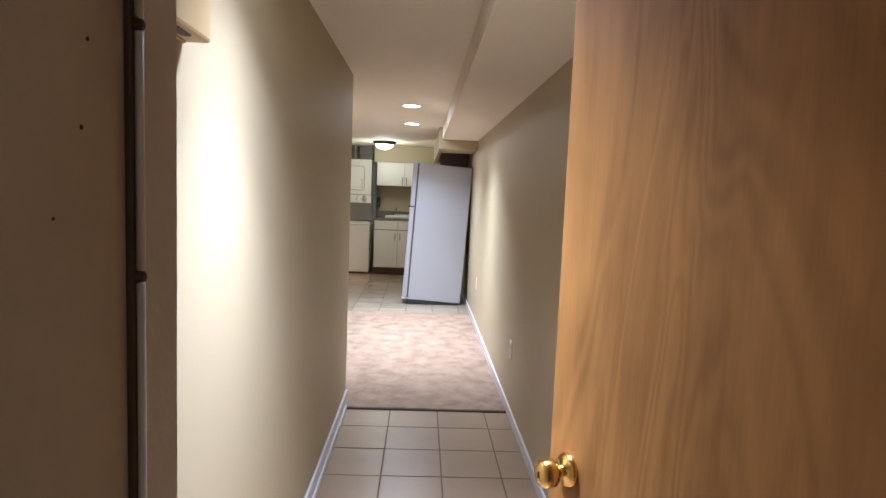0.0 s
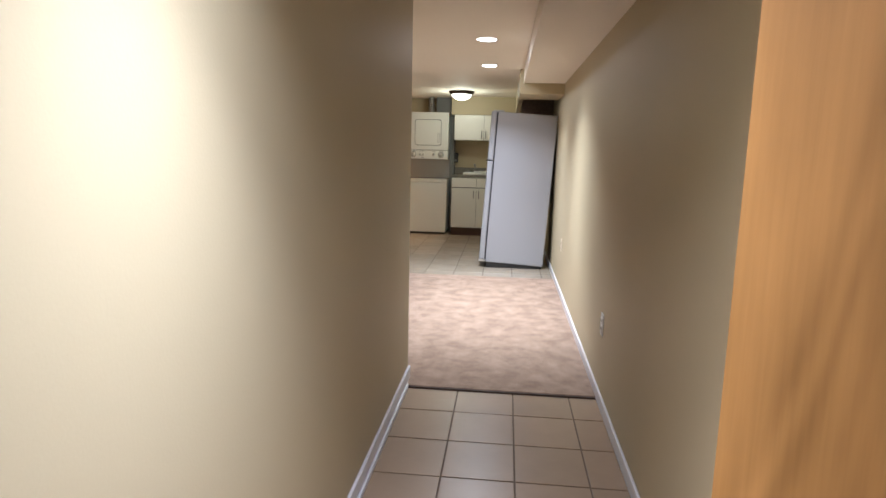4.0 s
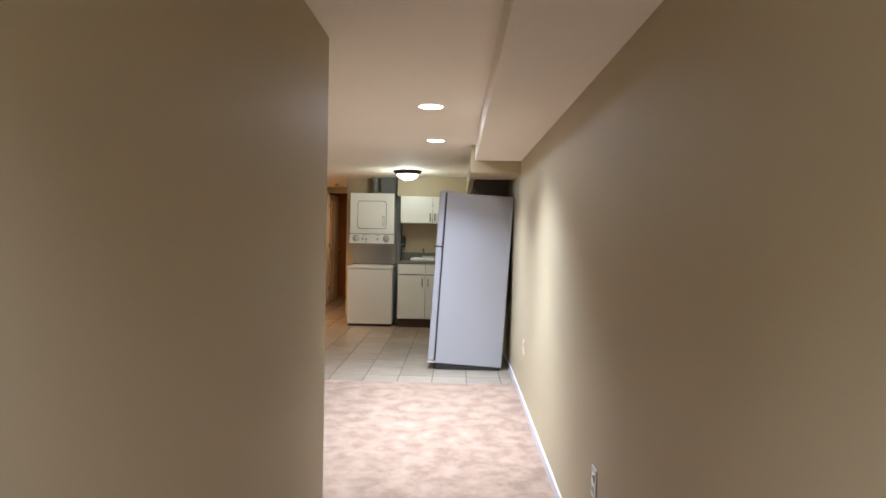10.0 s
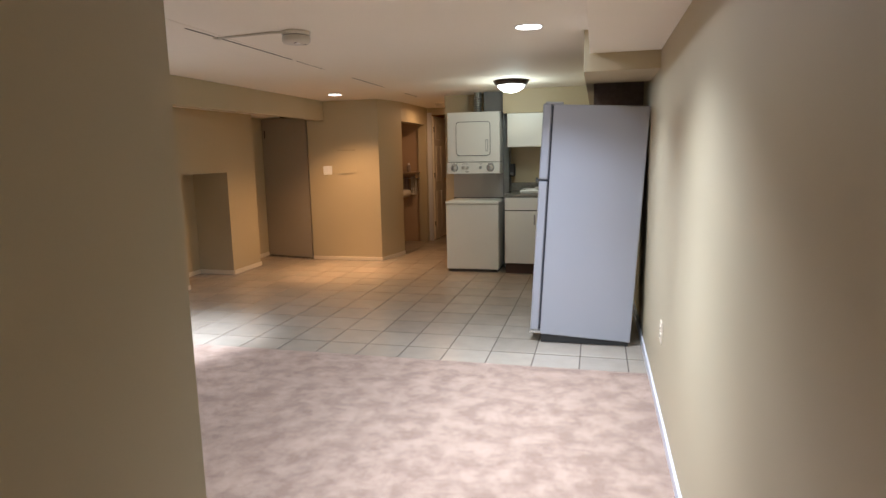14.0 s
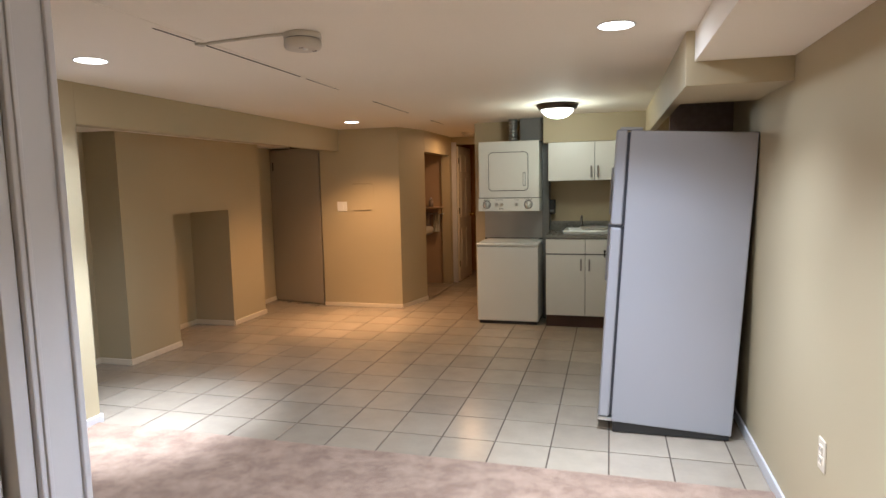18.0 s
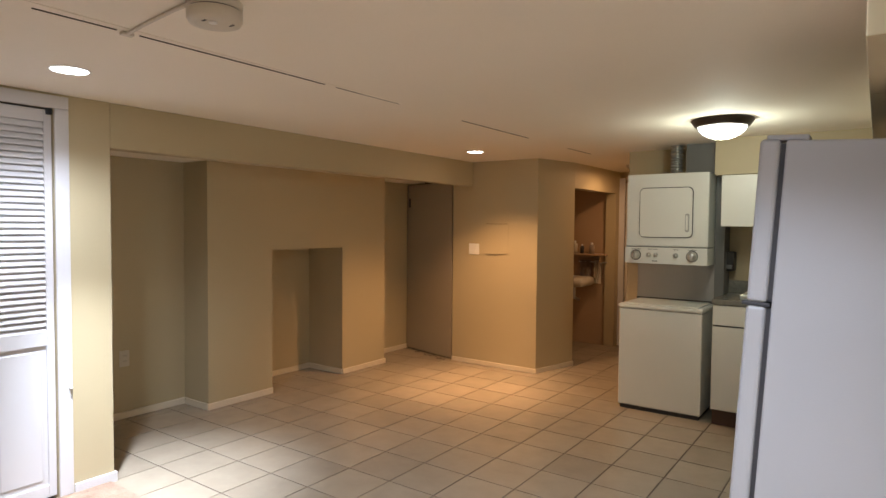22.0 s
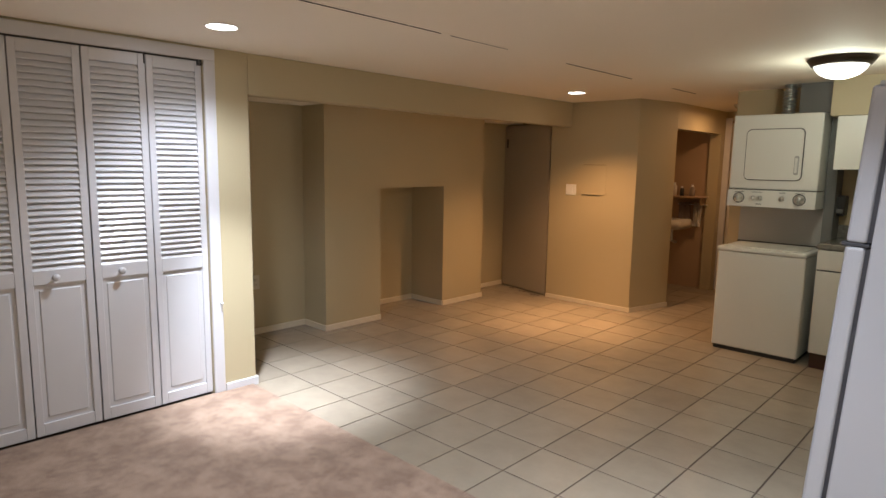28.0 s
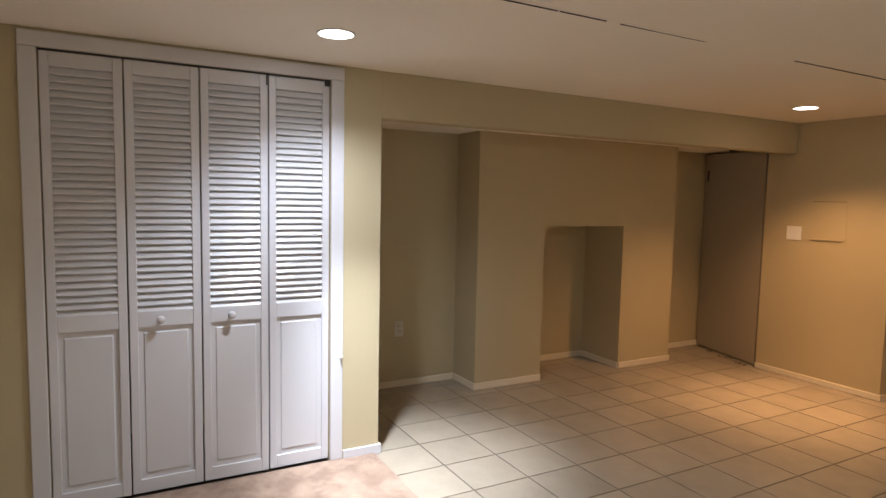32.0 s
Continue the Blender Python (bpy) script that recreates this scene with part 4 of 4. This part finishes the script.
for x, r, h, m, lb in ((-3.33, 0.028, 0.15, AGED, "cream plastic toiletry bottle on the shelf"), (-3.24, 0.022, 0.11, GASKET, "dark toiletry bottle on the shelf"), (-3.12, 0.03, 0.13, TOWEL, "brown toiletry bottle on the shelf")):
    bt = thing("bottle", (x, 8.20, 1.078), lb, "bottle", "toiletries")
    part("body", lathe([(0.001, 0), (r, 0), (r, h * 0.7), (r * 0.4, h * 0.82), (0.001, h * 0.82)], 18), m, bt, "", True)
    part("cap", lathe([(0.001, h * 0.82), (r * 0.45, h * 0.82), (r * 0.45, h), (0.001, h)], 14), PLASTIC, bt)
rail = thing("towel_rail", (-3.12, 8.25, 0.98), "steel towel rail on the bathroom wall", "towel rail")
part("bar", tube([(-0.16, -0.03, 0), (0.16, -0.03, 0)], 0.007), STEEL, rail)
for x in (-0.16, 0.16):
    part("mount", tube([(x, -0.03, 0), (x, 0.05, 0)], 0.009), STEEL, rail)
for x, w, m, lb in ((-3.20, 0.13, TOWEL, "dark grey towel hanging on the rail"), (-3.05, 0.09, AGED, "pale hand towel hanging on the rail")):
    tw = thing("towel", (x, 8.22, 0.99), lb, "towel", "towels")
    bm = bmesh.new()
    cols = []
    for k in range(13):
        u = -w / 2 + w * k / 12
        fold = 0.008 * math.sin(k * 1.3)
        cols.append([bm.verts.new((u, 0.012 * s + fold, z)) for s, z in ((-1, -0.26), (-1, -0.1), (-1, 0), (0, 0.014), (1, 0), (1, -0.2))])
    for a, b in zip(cols, cols[1:]):
        for k in range(5):
            bm.faces.new((a[k], a[k + 1], b[k + 1], b[k]))
    bmesh.ops.solidify(bm, geom=list(bm.faces), thickness=0.006)
    part("cloth", bm, m, tw, "", True)

pd = thing("six_panel_door", (-2.79, 8.43, 0.01), "open cream six-panel door in warm light", "door", "", 89.0)
bm = block(0, 0.70, -0.015, 0.015, 0, 1.90, 0.002)
pdl = part("leaf", bm, DOORLIT, pd)
for c in range(2):
    for z0, z1 in ((0.15, 0.75), (0.90, 1.45), (1.55, 1.78)):
        x0 = 0.09 + c * 0.28
        part("panel", block(x0, x0 + 0.23, -0.021, -0.014, z0, z1, 0.006, 1), DOORLIT, pdl)
for z in (0.25, 1.0, 1.7):
    part("hinge", tube([(-0.004, -0.018, z - 0.04), (-0.004, -0.018, z + 0.04)], 0.006), BRONZE, pd)
part("knob", lathe([(0.03, -0.015), (0.012, -0.024), (0.012, -0.045), (0.026, -0.055), (0.024, -0.075), (0.001, -0.08)], 20, "y", at=(0.64, 0, 0.92)), BRASS, pd, "brass knob", True)
# A dark panel, in the towel colour, paints in the deep shade here.
structure("recess_shade_panel", block(-0.37, -0.002, 4.21, 4.25, 1.40, CEIL), TOWEL, "dark brown panel standing for the deep shade above the refrigerator", "panel")


# ---- floor tiles, each its own piece ----
TILES = {}


def tile(parent, x0, x1, y0, y1, mat, kind):
    gap = 0.0038
    key = (kind, round(x1 - x0, 3), round(y1 - y0, 3))
    if min(key[1:]) < 0.02:
        return
    if key not in TILES:
        w, d, c, top = key[1] / 2 - gap, key[2] / 2 - gap, 0.0010, 0.0
        bm = bmesh.new()
        rings = [[bm.verts.new((sx * (w - i), sy * (d - i), z)) for sx, sy in ((-1, -1), (1, -1), (1, 1), (-1, 1))] for i, z in ((0, -0.0085), (0, top - 0.0003), (c, top))]
        for a, b in zip(rings, rings[1:]):
            for k in range(4):
                bm.faces.new((a[k], a[(k + 1) % 4], b[(k + 1) % 4], b[k]))
        bm.faces.new(rings[-1])
        TILES[key] = mesh_of("tile", bm, mat)
    ob = new("tile", TILES[key])
    ob.parent = parent
    ob.location = ((x0 + x1) / 2, (y0 + y1) / 2, random.uniform(-0.0005, 0.0))


def cuts(lo, hi, first, pitch):
    out = [lo]
    v = first + math.ceil((lo - first) / pitch) * pitch
    while v < hi - 0.004:
        if v > lo + 0.004:
            out.append(v)
        v += pitch
    return out + [hi]


def tiled(parent, x0, x1, y0, y1, fx, px, fy, py, mat, kind, skip=()):
    xs, ys = cuts(x0, x1, fx, px), cuts(y0, y1, fy, py)
    for a, b in zip(xs, xs[1:]):
        for c, d in zip(ys, ys[1:]):
            if not any(a >= s[0] and b <= s[1] and c >= s[2] and d <= s[3] for s in skip):
                tile(parent, a, b, c, d, mat, kind)


GX, PX, GY, PY = -0.12, 0.3, 3.23, 0.3165
room_floor = structure("floor_room", block(-4.87, 0.0, 2.95, 9.60, -0.0095, -0.004), GROUT, "off-white glazed tile floor with dark joints", "floor")
tiled(room_floor, -4.73, 0.0, 2.952, 6.82, GX, PX, GY, PY, TILE, "room", [(-4.75, BX, 4.0, 4.62), (-4.75, BX, 5.4, 6.02), (-3.95, -2.95, 6.53, 7.1)])
tiled(room_floor, -4.87, -4.73, 4.605, 5.41, GX, PX, GY, PY, TILE, "room")
tiled(room_floor, -3.90, -2.12, 6.82, 9.60, GX, PX, GY, PY, TILE, "room")
hall_floor = structure("floor_hall", block(-1.02, 0.0, -5.0, 0.0, -0.0095, -0.004), HALLGROUT, "beige glazed tile hallway floor", "floor")
tiled(hall_floor, -1.02, 0.0, -5.0, -0.002, -0.44, 0.288, 0.03, 0.302, HALLTILE, "hall")
structure("carpet_edge", block(-1.02, 0, -0.012, 0.004, -0.004, 0.008, 0.002), TOEKICK, "dark metal edge strip of the carpet", "trim")
